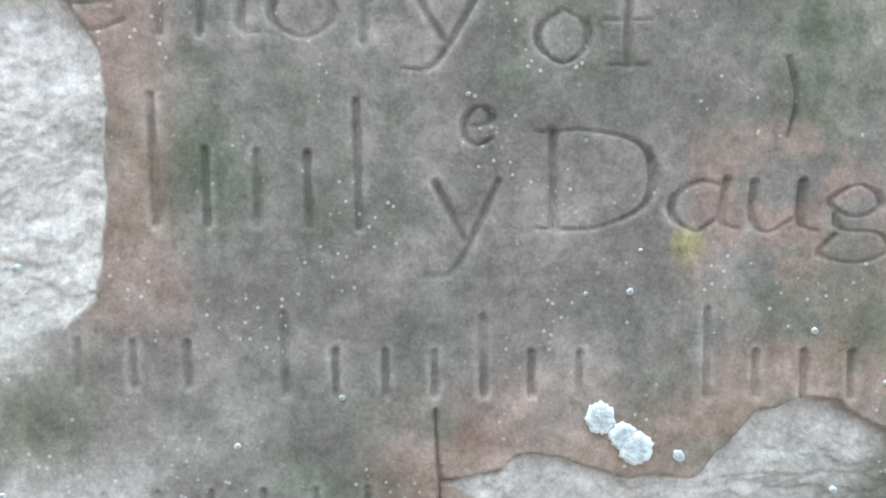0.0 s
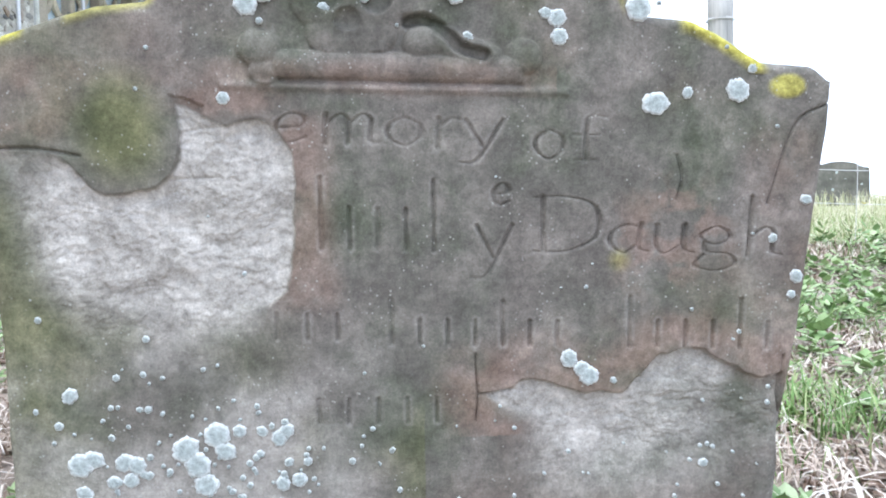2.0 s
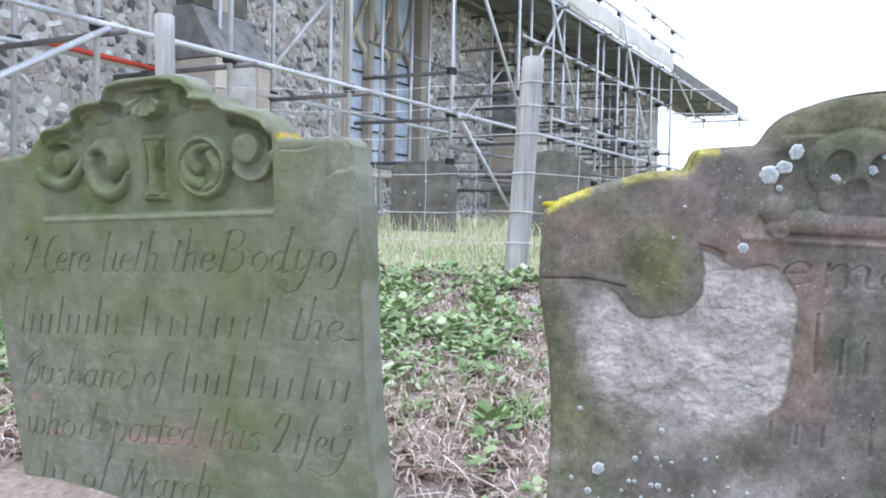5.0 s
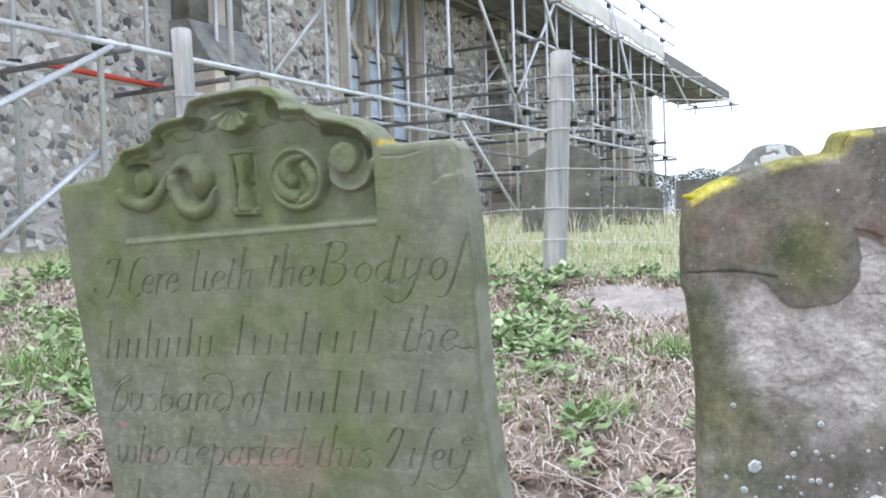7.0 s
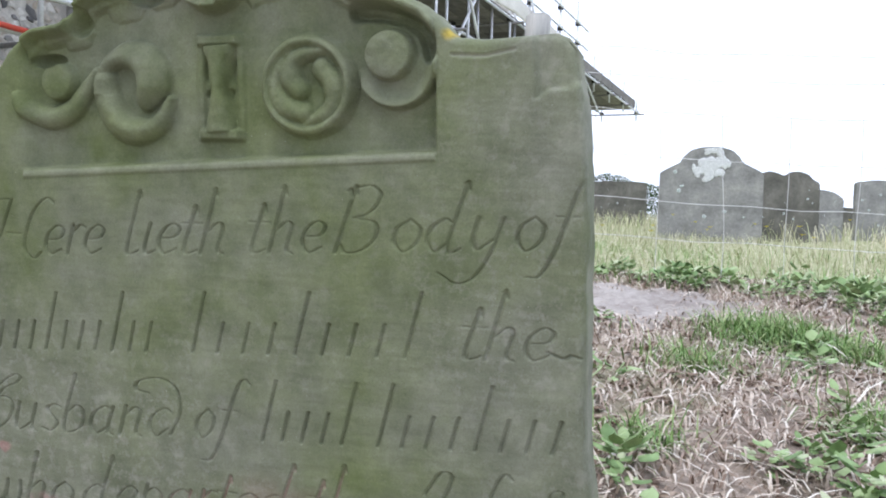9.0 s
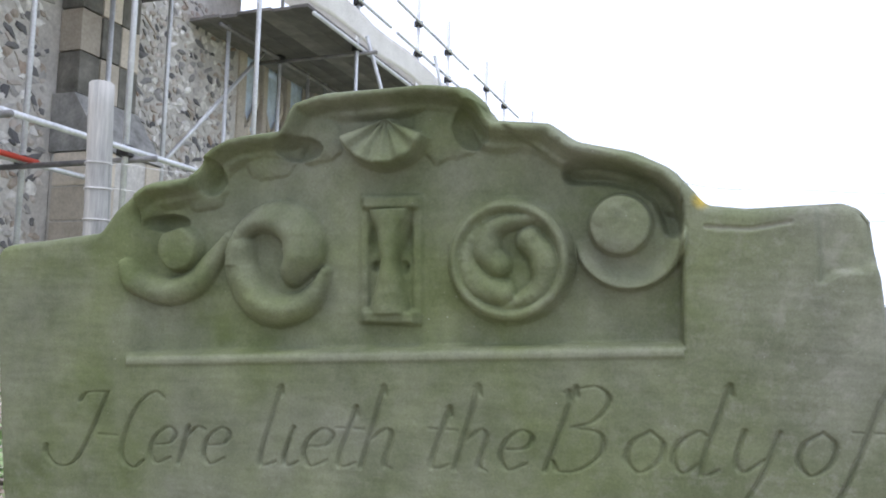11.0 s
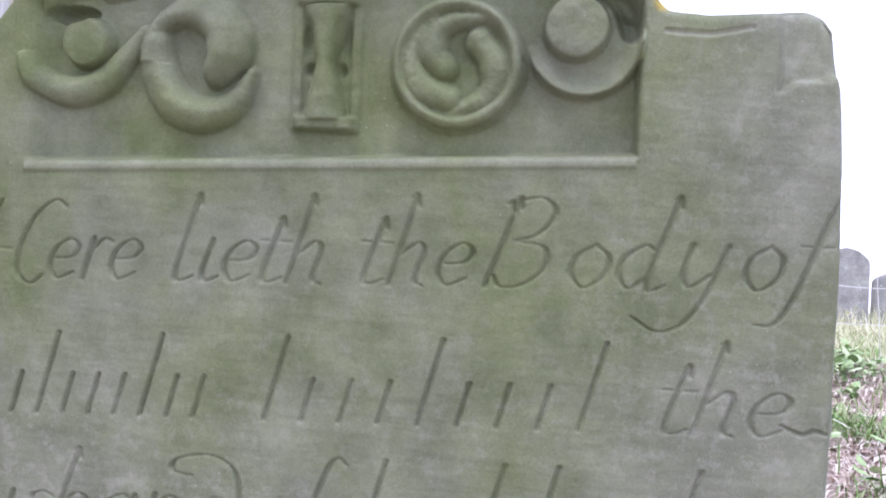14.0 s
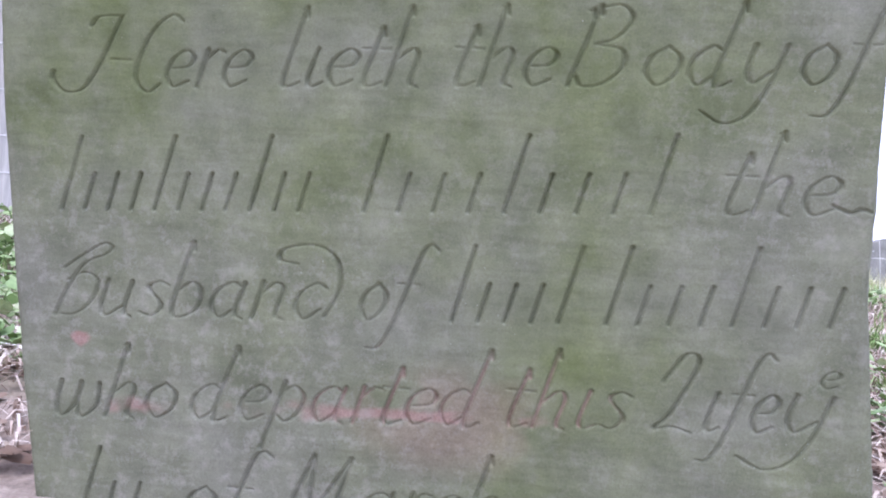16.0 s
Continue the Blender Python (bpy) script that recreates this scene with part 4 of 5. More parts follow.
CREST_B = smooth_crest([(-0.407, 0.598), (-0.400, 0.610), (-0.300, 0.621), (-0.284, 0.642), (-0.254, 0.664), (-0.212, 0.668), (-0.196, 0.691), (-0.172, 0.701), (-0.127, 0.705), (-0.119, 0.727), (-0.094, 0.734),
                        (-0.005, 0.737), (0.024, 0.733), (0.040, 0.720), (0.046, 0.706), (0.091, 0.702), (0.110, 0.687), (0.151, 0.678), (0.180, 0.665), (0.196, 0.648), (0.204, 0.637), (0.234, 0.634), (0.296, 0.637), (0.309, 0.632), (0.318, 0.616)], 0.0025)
stone_b = base("gravestone", AXES_B, "green algae-covered sandstone headstone with carved scrolls, hourglass and italic lettering", "gravestone")
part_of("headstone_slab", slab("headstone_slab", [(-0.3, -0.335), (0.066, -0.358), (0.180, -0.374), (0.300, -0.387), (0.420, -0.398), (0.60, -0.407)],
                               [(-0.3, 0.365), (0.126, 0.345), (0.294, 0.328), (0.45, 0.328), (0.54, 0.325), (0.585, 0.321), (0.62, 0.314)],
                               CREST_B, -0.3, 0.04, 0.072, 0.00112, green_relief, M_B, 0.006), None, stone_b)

# ---- lichen and moss on the headstones ----
def rosette(seed, lobes):
    """A crusty lichen disc with lobed edge, about 1 across."""
    rng = random.Random(seed)
    n = lobes * 5
    verts = [(0, -0.055, 0)]
    for ring, lift in ((0.35, -0.075), (0.72, -0.065), (0.93, -0.05), (1.0, 0.03)):
        for k in range(n):
            a = 2 * math.pi * k / n
            r = 0.5 * ring * (0.84 + 0.05 * math.cos(lobes * a + seed) + 0.05 * math.cos((2 * lobes + 1) * a + 2 * seed) + 0.05 * rng.random())
            verts.append((r * math.cos(a), lift + 0.02 * rng.random(), r * math.sin(a)))
    faces = [(0, 1 + k, 1 + (k + 1) % n) for k in range(n)]
    for ring in range(3):
        o = 1 + ring * n
        faces += [(o + k, o + n + k, o + n + (k + 1) % n, o + (k + 1) % n) for k in range(n)]
    me = mesh_from("lichen", verts, faces)
    me.materials.append(M_LICHEN)
    me.shade_smooth()
    return me


ROSETTES = [rosette(k, 5 + k % 3) for k in range(5)]


def grow_lichen(stone, spots, sunk=0.0):
    for k, (x, z, size) in enumerate(spots):
        size *= 1.22
        ob = part_of("lichen", ROSETTES[k % len(ROSETTES)], None, stone, "pale blue-grey crusty lichen" if size > 0.015 else "")
        ob.matrix_local = Matrix.Translation((x, sunk, z)) @ Euler((0, k * 1.9, 0)).to_matrix().to_4x4() @ Matrix.Diagonal((size, 0.03 + size * 0.4, size * (0.8 + 0.05 * (k % 5)), 1))


rng = random.Random(4)
HIGH_SPOTS = [(0.209, 0.491, 0.025), (0.238, 0.5, 0.011), (0.284, 0.502, 0.022), (0.297, 0.521, 0.009), (-0.146, 0.577, 0.019), (-0.131, 0.585, 0.016), (-0.12, 0.601, 0.016), (0.025,
              0.6, 0.027), (0.032, 0.584, 0.015), (-0.135, 0.563, 0.006), (-0.047, 0.583, 0.012), (-0.035, 0.598, 0.007), (-0.081, 0.573, 0.011), (0.12, 0.565, 0.016),
              (0.122, 0.549, 0.015), (0.11, 0.569, 0.012), (0.09, 0.538, 0.012), (0.042, 0.549, 0.01), (0.087, 0.521, 0.008), (-0.168, 0.499, 0.011), (0.352, 0.403,
              0.011), (0.322, 0.368, 0.009), (0.346, 0.332, 0.013), (0.342, 0.315, 0.008), (0.192, 0.573, 0.022), (0.058, 0.617, 0.017)]
LOW_SPOTS = [(-0.312, 0.242, 0.015), (-0.334, 0.311, 0.006), (-0.323, 0.215, 0.008), (-0.307, 0.178, 0.022), (-0.295, 0.183, 0.019), (-0.269, 0.179, 0.018), (-0.258, 0.176, 0.017),
              (-0.264, 0.162, 0.014), (-0.279, 0.161, 0.012), (-0.305, 0.152, 0.016), (-0.215, 0.189, 0.026), (-0.205, 0.174, 0.025), (-0.198, 0.155, 0.022), (-0.187,
              0.201, 0.023), (-0.18, 0.186, 0.02), (-0.185, 0.128, 0.021), (-0.132, 0.196, 0.015), (-0.125, 0.203, 0.013), (-0.167, 0.204, 0.012), (-0.147, 0.203, 0.011),
              (-0.124, 0.173, 0.009), (-0.13, 0.153, 0.014), (-0.115, 0.156, 0.014), (-0.107, 0.173, 0.008), (-0.149, 0.182, 0.008), (-0.248, 0.166, 0.009), (0.133,
              0.261, 0.017), (0.145, 0.251, 0.015), (0.152, 0.244, 0.018), (0.175, 0.239, 0.007), (0.263, 0.155, 0.009)]
SPOTS = HIGH_SPOTS + LOW_SPOTS
SPOTS += [(rng.gauss(-0.20, 0.07), rng.gauss(0.165, 0.05), rng.uniform(0.003, 0.007)) for _ in range(110)]
SPOTS += [(rng.uniform(-0.33, 0.33), rng.uniform(0.10, 0.62) if rng.random() < 0.3 else rng.uniform(0.08, 0.22), rng.uniform(0.002, 0.0045)) for _ in range(90)]
grow_lichen(stone_a, [s for s in SPOTS if -0.345 < s[0] < 0.356 and s[1] < 0.62])


def moss_cushion(seed, x0, x1, z, size, tilt, parent):
    """A lumpy cushion of moss along the crest."""
    r = random.Random(seed)
    bm = bmesh.new()
    count = max(3, int((x1 - x0) / 0.006))
    for k in range(count):
        f = (k + 0.5) / count
        p = (x0 + (x1 - x0) * f, r.uniform(0.016, 0.055), z + tilt * (x1 - x0) * f + r.uniform(-0.003, 0.001))
        bmesh.ops.create_icosphere(bm, subdivisions=2, radius=size * r.uniform(0.6, 1.1), matrix=Matrix.Translation(p) @ Matrix.Diagonal((1.5, 1.8, 0.45, 1)))
    for v in bm.verts:
        v.co += 0.0015 * noise.noise_vector(v.co * 140)
    part("moss", bm, M_MOSS, parent, "bright yellow moss", True)


moss_cushion(1, -0.374, -0.325, 0.538, 0.009, 0.36, stone_a)
moss_cushion(2, 0.122, 0.172, 0.589, 0.006, 0.0, stone_a)
moss_cushion(3, -0.215, -0.192, 0.593, 0.005, 0.2, stone_a)
moss_cushion(4, 0.245, 0.300, 0.559, 0.005, -0.6, stone_a)
moss_cushion(5, 0.192, 0.210, 0.638, 0.004, -0.2, stone_b)

# ---- fence ----
def sweep(points, r, sides, name):
    """One continuous bent rod through the points."""
    pts = [Vector(p) for p in points]
    verts, faces = [], []
    for k, p in enumerate(pts):
        d = (pts[min(k + 1, len(pts) - 1)] - pts[max(k - 1, 0)]).normalized()
        u = d.orthogonal().normalized() if abs(d.z) > 0.9 else d.cross(Vector((0, 0, 1))).normalized()
        v = d.cross(u)
        verts += [tuple(p + r * (u * math.cos(6.2832 * j / sides) + v * math.sin(6.2832 * j / sides))) for j in range(sides)]
    for k in range(len(pts) - 1):
        o = k * sides
        faces += [(o + j, o + (j + 1) % sides, o + sides + (j + 1) % sides, o + sides + j) for j in range(sides)]
    return mesh_from(name, verts, faces)



POSTS = [(-2.64, 2.58, 1.41, 0.03), (-0.995, 2.70, 1.17, -0.06), (0.835, 2.74, 1.115, 0.0), (2.75, 2.85, 1.05, 0.02)]


def fence_post(x, y, top, lean):
    bm = bmesh.new()
    foot = ground_at(x, y) - 0.25
    tube(bm, (0, 0, 0), (0, 0, top - foot), 0.047, 18, 0.043)
    bmesh.ops.subdivide_edges(bm, edges=[e for e in bm.edges if abs(e.verts[0].co.z - e.verts[1].co.z) > 0.1], cuts=14)
    rim = [e for e in bm.edges if e.calc_length() < 0.05 and min(v.co.z for v in e.verts) > top - foot - 0.001]
    bmesh.ops.bevel(bm, geom=rim, offset=0.006, segments=2, affect="EDGES")
    for v in bm.verts:
        v.co.x += lean * (v.co.z - (top - foot)) * -1 + 0.003 * noise.noise(v.co * 9)
        v.co.y += 0.003 * noise.noise(v.co * 11 + Vector((5, 0, 0)))
    ob = base("fence_post", pose(x, y, foot), "weathered grey round wooden fence post with stapled wires", "fence post", "posts of the wire fence")
    part("post_shaft", bm, M_POST, ob, "", True)
    for z in WIRES:
        b2 = bmesh.new()
        zz = ground_at(x, y) + z - foot
        if zz < top - foot - 0.03:
            bmesh.ops.create_circle(b2, segments=16, radius=0.0475)
            ring = [v.co.copy() for v in b2.verts]
            b2.clear()
            sx = lean * (zz - (top - foot)) * -1
            for p, q in zip(ring, ring[1:] + ring[:1]):
                tube(b2, p + Vector((sx, 0, zz)), q + Vector((sx, 0, zz)), 0.002, 5)
            part("wire_loop", b2, M_WIRE, ob)
    return ob


WIRES = (0.15, 0.27, 0.42, 0.57, 0.68, 0.77)
for p in POSTS:
    fence_post(*p)


def wire_line(points, r, name, parent):
    return part_of(name, sweep(points, r, 5, name), M_WIRE, parent)


def fence_panel(a, b, seed):
    r = random.Random(seed)
    ob = base("wire_netting", Matrix(), "sagging galvanised stock netting stretched between fence posts", "wire fence", "panels of the wire fence")
    (xa, ya), (xb, yb) = a[:2], b[:2]
    n = 26

    def at(f, z):
        x, y = xa + (xb - xa) * f, ya + (yb - ya) * f
        sag = 0.035 * math.sin(math.pi * f) * (0.4 + z)
        return Vector((x + 0.006 * math.sin(40 * f + 9 * z), y - 0.05 + 0.012 * math.sin(17 * f + 5 * z), ground_at(x, y) + z - sag + 0.010 * noise.noise(Vector((f * 9, z * 5, seed)))))
    for z in WIRES:
        wire_line([at(k / n, z) for k in range(n + 1)], 0.0012, "line_wire", ob)
    count = round(math.hypot(xb - xa, yb - ya) / 0.21)
    for k in range(1, count):
        f, bow = k / count, r.uniform(-0.02, 0.02)
        wire_line([at(f + bow * math.sin(6 * z) / 2, z) for z in (0.02, 0.15, 0.21, 0.27, 0.35, 0.42, 0.50, 0.57)], 0.0011, "stay_wire", ob)


for k in range(3):
    fence_panel(POSTS[k], POSTS[k + 1], k)

# ---- distant gravestones ----
def far_stone(x, y, width, top, outline, mat, label, thick=0.10, turn=0.0, lean=0.0):
    """An old headstone; outline: its crest from left to right as parts of the width and of the crest's height."""
    foot = ground_at(x, y)
    high = top - foot
    pts = [(-0.5 * width, -0.2), (-0.5 * width, high * outline[0][1])] + [((u - 0.5) * width, high * v) for u, v in outline] + [(0.5 * width, -0.2)]
    bm = bmesh.new()
    face = bm.faces.new([bm.verts.new((px, 0, pz)) for px, pz in pts if True])
    bmesh.ops.remove_doubles(bm, verts=bm.verts, dist=0.0005)
    made = bmesh.ops.extrude_face_region(bm, geom=list(bm.faces))["geom"]
    for v in made:
        if isinstance(v, bmesh.types.BMVert):
            v.co.y += thick
    bmesh.ops.recalc_face_normals(bm, faces=bm.faces)
    bmesh.ops.bevel(bm, geom=[e for e in bm.edges], offset=0.008, segments=2, affect="EDGES")
    ob = base("gravestone", pose(x, y, foot, lean, 0, turn), label, "gravestone", "gravestones beyond the fence")
    part("headstone_slab", bm, mat, ob)
    r = random.Random(int(x * 100 + y * 10))
    for k in range(7):
        size = r.uniform(0.010, 0.034) * min(1, 1.4 * width)
        spot = part_of("lichen", ROSETTES[k % 5], None, ob)
        spot.matrix_local = Matrix.Translation((r.uniform(-0.43, 0.43) * width, -0.001, high * r.uniform(0.25, 0.80))) @ Matrix.Diagonal((size, 0.03, size * r.uniform(0.6, 1.1), 1))
    return ob, high


ROUND = [(0.0, 0.72), (0.10, 0.78), (0.20, 0.83), (0.22, 0.88), (0.30, 0.96), (0.42, 0.995), (0.58, 0.995), (0.70, 0.96), (0.78, 0.88), (0.80, 0.83), (0.90, 0.78), (1.0, 0.72)]
DOUBLE = [(0.0, 0.88), (0.1, 0.97), (0.22, 1.0), (0.36, 0.97), (0.45, 0.93), (0.55, 0.99), (0.68, 1.0), (0.82, 0.96), (0.9, 0.88), (1.0, 0.84)]
FLAT = [(0.0, 0.95), (0.04, 0.975), (0.12, 0.98), (0.2, 1.0), (0.8, 1.0), (0.88, 0.98), (0.96, 0.975), (1.0, 0.95)]
BOW = [(0.0, 0.82), (0.08, 0.88), (0.25, 0.96), (0.5, 1.0), (0.75, 0.96), (0.92, 0.88), (1.0, 0.82)]
WHITE_ROSETTES = [m.copy() for m in ROSETTES]
for me in WHITE_ROSETTES:
    me.materials[0] = M_WHITE_LICHEN
white, high = far_stone(-0.190, 5.97, 0.69, 1.02, ROUND, M_OLD_PALE, "grey headstone with a round crest and a large white lichen patch", turn=-4)
spots = random.Random(9)
for k in range(44):
    a, q = spots.uniform(0, 6.28), spots.random() ** 0.5
    ob = part_of("lichen", WHITE_ROSETTES[k % 5], None, white, "white crusty lichen")
    ob.matrix_local = Matrix.Translation((0.0 + 0.12 * q * math.cos(a), -0.003, high * 0.80 + 0.105 * q * math.sin(a))) @ Euler((0, k * 1.3, 0)).to_matrix().to_4x4() @ Matrix.Diagonal((spots.uniform(0.03, 0.085), 0.05, spots.uniform(0.03, 0.08), 1))
far_stone(0.42, 6.7, 0.46, 0.90, DOUBLE, M_OLD, "dark old headstone with a double-humped crest")
far_stone(0.78, 7.3, 0.34, 0.79, BOW, M_OLD_PALE, "small grey headstone among dry grass", turn=6)
far_stone(1.50, 8.03, 0.62, 0.91, FLAT, M_OLD_PALE, "pale grey flat-topped headstone")
far_stone(2.06, 7.85, 0.40, 1.03, BOW, M_OLD_PALE, "narrow grey headstone with a low bowed top")
far_stone(1.15, 9.5, 0.9, 0.70, FLAT, M_OLD, "low dark tombstone in tall dry grass")
far_stone(2.75, 8.4, 0.45, 0.86, BOW, M_OLD_PALE, "pale leaning headstone behind the fence", lean=2)
far_stone(3.6, 9.4, 0.9, 0.85, DOUBLE, M_OLD, "dark old headstones close together")
far_stone(-1.97, 7.0, 0.72, 1.20, BOW, M_OLD, "tall dark headstone before the scaffolding", turn=-8)
far_stone(-1.60, 9.0, 0.66, 0.88, BOW, M_OLD, "dark bow-topped headstone in long grass", turn=-5)
far_stone(-0.92, 10.0, 0.62, 0.96, FLAT, M_OLD, "dark flat-topped headstone in long grass")
far_stone(-3.21, 7.0, 0.70, 1.08, FLAT, M_OLD, "dark red-brown headstone under the church window", turn=-12)

# ---- church ----
AZ = radians(8.89)
ALONG, AWAY, D0 = Vector((math.sin(AZ), math.cos(AZ), 0)), Vector((-math.cos(AZ), math.sin(AZ), 0)), 5.382
CHURCH = Matrix(((ALONG.x, AWAY.x, 0, AWAY.x * D0), (ALONG.y, AWAY.y, 0, AWAY.y * D0), (0, 0, 1, 0), (0, 0, 0, 1)))   # x along the wall, y into it, z up
WALL = 1.55
GROUND_CHURCH = 0.33
church = base("church", CHURCH, "flint-walled medieval church with a traceried stone window, under repair", "church")


def wall_block(x0, x1, z0, z1, y0=WALL, y1=WALL + 0.7):
    bm = bmesh.new()
    box(bm, (x0, y0, z0), (x1, y1, z1))
    return part("wall", bm, M_MORTAR, church, "flint rubble wall in lime mortar")


W0, W1, SILL, HEAD = 8.78, 10.95, 1.3, 4.2
wall_block(-9, W0, -0.3, 7.0)
wall_block(W1, 24.0, -0.3, 4.18)
wall_block(W0, W1, -0.3, SILL)
wall_block(W0, W1, HEAD, 4.6)
wall_block(23.3, 24.0, -0.3, 4.18, WALL + 0.7, WALL + 7)


def window():
    w = new("window")
    w.parent = church
    tagged(w, "three-light tracery window with pale leaded glass")
    third = (W1 - W0 - 0.36) / 3
    for x in (W0 + 0.09, W1 - 0.09):
        bm = bmesh.new()
        box(bm, (x - 0.09, WALL - 0.03, SILL), (x + 0.09, WALL + 0.35, HEAD), 0.03)
        part("jamb", bm, M_ASHLAR, w)
    for k in (1, 2):
        x = W0 + 0.18 + third * k
        bm = bmesh.new()
        box(bm, (x - 0.055, WALL + 0.06, SILL), (x + 0.055, WALL + 0.26, HEAD), 0.03)
        part("mullion", bm, M_ASHLAR, w)
    bm = bmesh.new()
    box(bm, (W0 - 0.1, WALL - 0.10, SILL - 0.16), (W1 + 0.1, WALL + 0.3, SILL), 0.03)
    part("sill", bm, M_ASHLAR, w)
    for k in range(3):
        x0, x1 = W0 + 0.18 + third * k, W0 + 0.18 + third * (k + 1)
        c, spring = (x0 + x1) / 2, 2.75
        for side in (-1, 1):
            pts = curve_through([(c + side * (x1 - x0) / 2, spring - 0.05), (c + side * 0.24, spring + 0.18), (c + side * 0.10, spring + 0.30), (c, spring + 0.48)], 4)
            part_of("ogee_arch", sweep([(a, WALL + 0.15, za) for a, za in pts], 0.045, 6, "ogee_arch"), M_ASHLAR, w)
            pts = curve_through([(c, spring + 0.46), (c + side * 0.16, spring + 0.72), (c + side * 0.26, spring + 1.0), (c + side * 0.30, HEAD)], 4)
            part_of("tracery_bar", sweep([(a, WALL + 0.15, za) for a, za in pts], 0.04, 6, "tracery_bar"), M_ASHLAR, w)
        bm = bmesh.new()
        box(bm, (x0, WALL + 0.20, SILL), (x1, WALL + 0.215, HEAD))
        part("pane", bm, M_GLASS, w, "pale blue leaded glass light")
        for z in np.arange(SILL + 0.25, 3.1, 0.27):
            bm = bmesh.new()
            box(bm, (x0, WALL + 0.17, z - 0.012), (x1, WALL + 0.19, z + 0.012))
            part("saddle_bar", bm, M_LEAD, w)


window()


def buttress(x, width, stage, out, top):
    b = new("buttress")
    b.parent = church
    tagged(b, "stepped buttress of dressed stone and flint with sloping weathering")
    bm = bmesh.new()
    box(bm, (x, WALL - out, -0.3), (x + width, WALL - 0.004, stage), 0.02)
    part("lower_stage", bm, M_MORTAR, b)
    bm = bmesh.new()
    ring = [(WALL - out - 0.04, stage), (WALL - out * 0.45, stage + 0.55), (WALL - 0.004, stage + 0.55), (WALL - 0.004, stage)]
    quads = [[bm.verts.new((px, y, z)) for y, z in ring] for px in (x - 0.03, x + width + 0.03)]
    bm.faces.new(quads[0]), bm.faces.new(quads[1][::-1])
    for k in range(4):
        bm.faces.new((quads[0][k], quads[1][k], quads[1][(k + 1) % 4], quads[0][(k + 1) % 4]))
    bmesh.ops.recalc_face_normals(bm, faces=bm.faces)
    part("weathering", bm, M_OLD_PALE, b, "sloping dressed-stone weathering")
    r = random.Random(int(x * 10))
    rows = 8
    for i in range(rows):
        z0 = stage + 0.55 + i * (top - stage - 0.55) / rows
        z1 = stage + 0.55 + (i + 1) * (top - stage - 0.55) / rows
        for k in range(3):
            x0, x1 = x + width * k / 3, x + width * (k + 1) / 3
            bm = bmesh.new()
            box(bm, (x0 + 0.006, WALL - out * 0.45 + r.uniform(-0.006, 0.004), z0 + 0.006), (x1 - 0.006, WALL - 0.004, z1 - 0.006), 0.008)
            part("ashlar_block", bm, M_ASHLAR if (i + k) % 2 else M_OLD, b)
    for i in range(7):
        z0 = -0.1 + i * (stage + 0.1) / 7
        for side in (x - 0.012, x + width - 0.19):
            bm = bmesh.new()
            box(bm, (side, WALL - out - 0.015, z0 + 0.008), (side + 0.2, WALL - 0.05, z0 + (stage + 0.1) / 7 - 0.008), 0.01)
            part("quoin", bm, M_ASHLAR, b)


buttress(5.85, 0.80, 2.15, 0.58, 6.0)
buttress(13.2, 0.8, 2.15, 0.75, 4.1)
buttress(19.2, 0.8, 2.15, 0.75, 4.1)

# ---- scaffolding ----
scaffold = base("scaffolding", CHURCH, "galvanised tube scaffolding with boarded lift along the church wall", "scaffolding")
FAR_ROW = 1.15
LEDGER, DECK = 1.91, 4.14
UPRIGHTS = [0.9, 2.25, 3.67, 5.04, 6.80, 9.0, 11.0, 12.3, 14.4, 15.6, 17.9, 19.5, 21.4, 23.4, 25.5, 27.8]


def pole(name, a, b, mat=M_TUBE, r=0.0242):
    bm = bmesh.new()
    tube(bm, a, b, r, 10)
    return part(name, bm, mat, scaffold, "", True)


CLAMP_BM = bmesh.new()
box(CLAMP_BM, (-0.04, -0.055, -0.045), (0.04, 0.055, 0.045), 0.012)
tube(CLAMP_BM, (-0.065, 0.0, 0.02), (0.065, 0.0, 0.02), 0.014, 6)
CLAMP = bpy.data.meshes.new("coupler")
CLAMP_BM.to_mesh(CLAMP)
CLAMP_BM.free()
CLAMP.materials.append(M_CLAMP)


def coupler(x, y, z):
    ob = part_of("coupler", CLAMP, None, scaffold)
    ob.matrix_local = pose(x, y, z, 0, 0, (x * 37) % 90)


for k, x in enumerate(UPRIGHTS):
    beyond = x > 20
    low = 0.2 if not beyond else DECK - 0.35
    high = 7.2 if x < 8 else 5.6 if not beyond else DECK + 0.55
    pole("standard", (x, 0, low), (x, 0, high))
    pole("standard", (x + 0.12, FAR_ROW, low), (x + 0.12, FAR_ROW, high - 0.4), M_TUBE)
    for z in ((LEDGER, DECK - 0.08) if x > 7 else (LEDGER, 4.05)):
        if z > low:
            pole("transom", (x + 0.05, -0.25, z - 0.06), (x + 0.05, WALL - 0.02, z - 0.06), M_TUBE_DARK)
            coupler(x, 0, z), coupler(x + 0.12, FAR_ROW, z)
for x in UPRIGHTS[5:]:   # guard rail fittings at the heads of the standards
    for z in (DECK + 0.5, DECK + 0.95):
        if x < 20:
            coupler(x, 0, z)
            pole("guard_rail", (x - 0.9, -0.05, z), (x + 0.9, -0.05, z), M_TUBE, 0.02)
for a, b in ((-3, 3.5), (3.3, 9.1), (8.9, 15.7), (15.5, 20.2)):
    pole("ledger", (a, -0.05, LEDGER + 0.012 * a / 9), (b, -0.05, LEDGER + 0.012 * b / 9))
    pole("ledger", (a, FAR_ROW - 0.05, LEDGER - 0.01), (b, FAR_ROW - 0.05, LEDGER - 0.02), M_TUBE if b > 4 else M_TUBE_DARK)
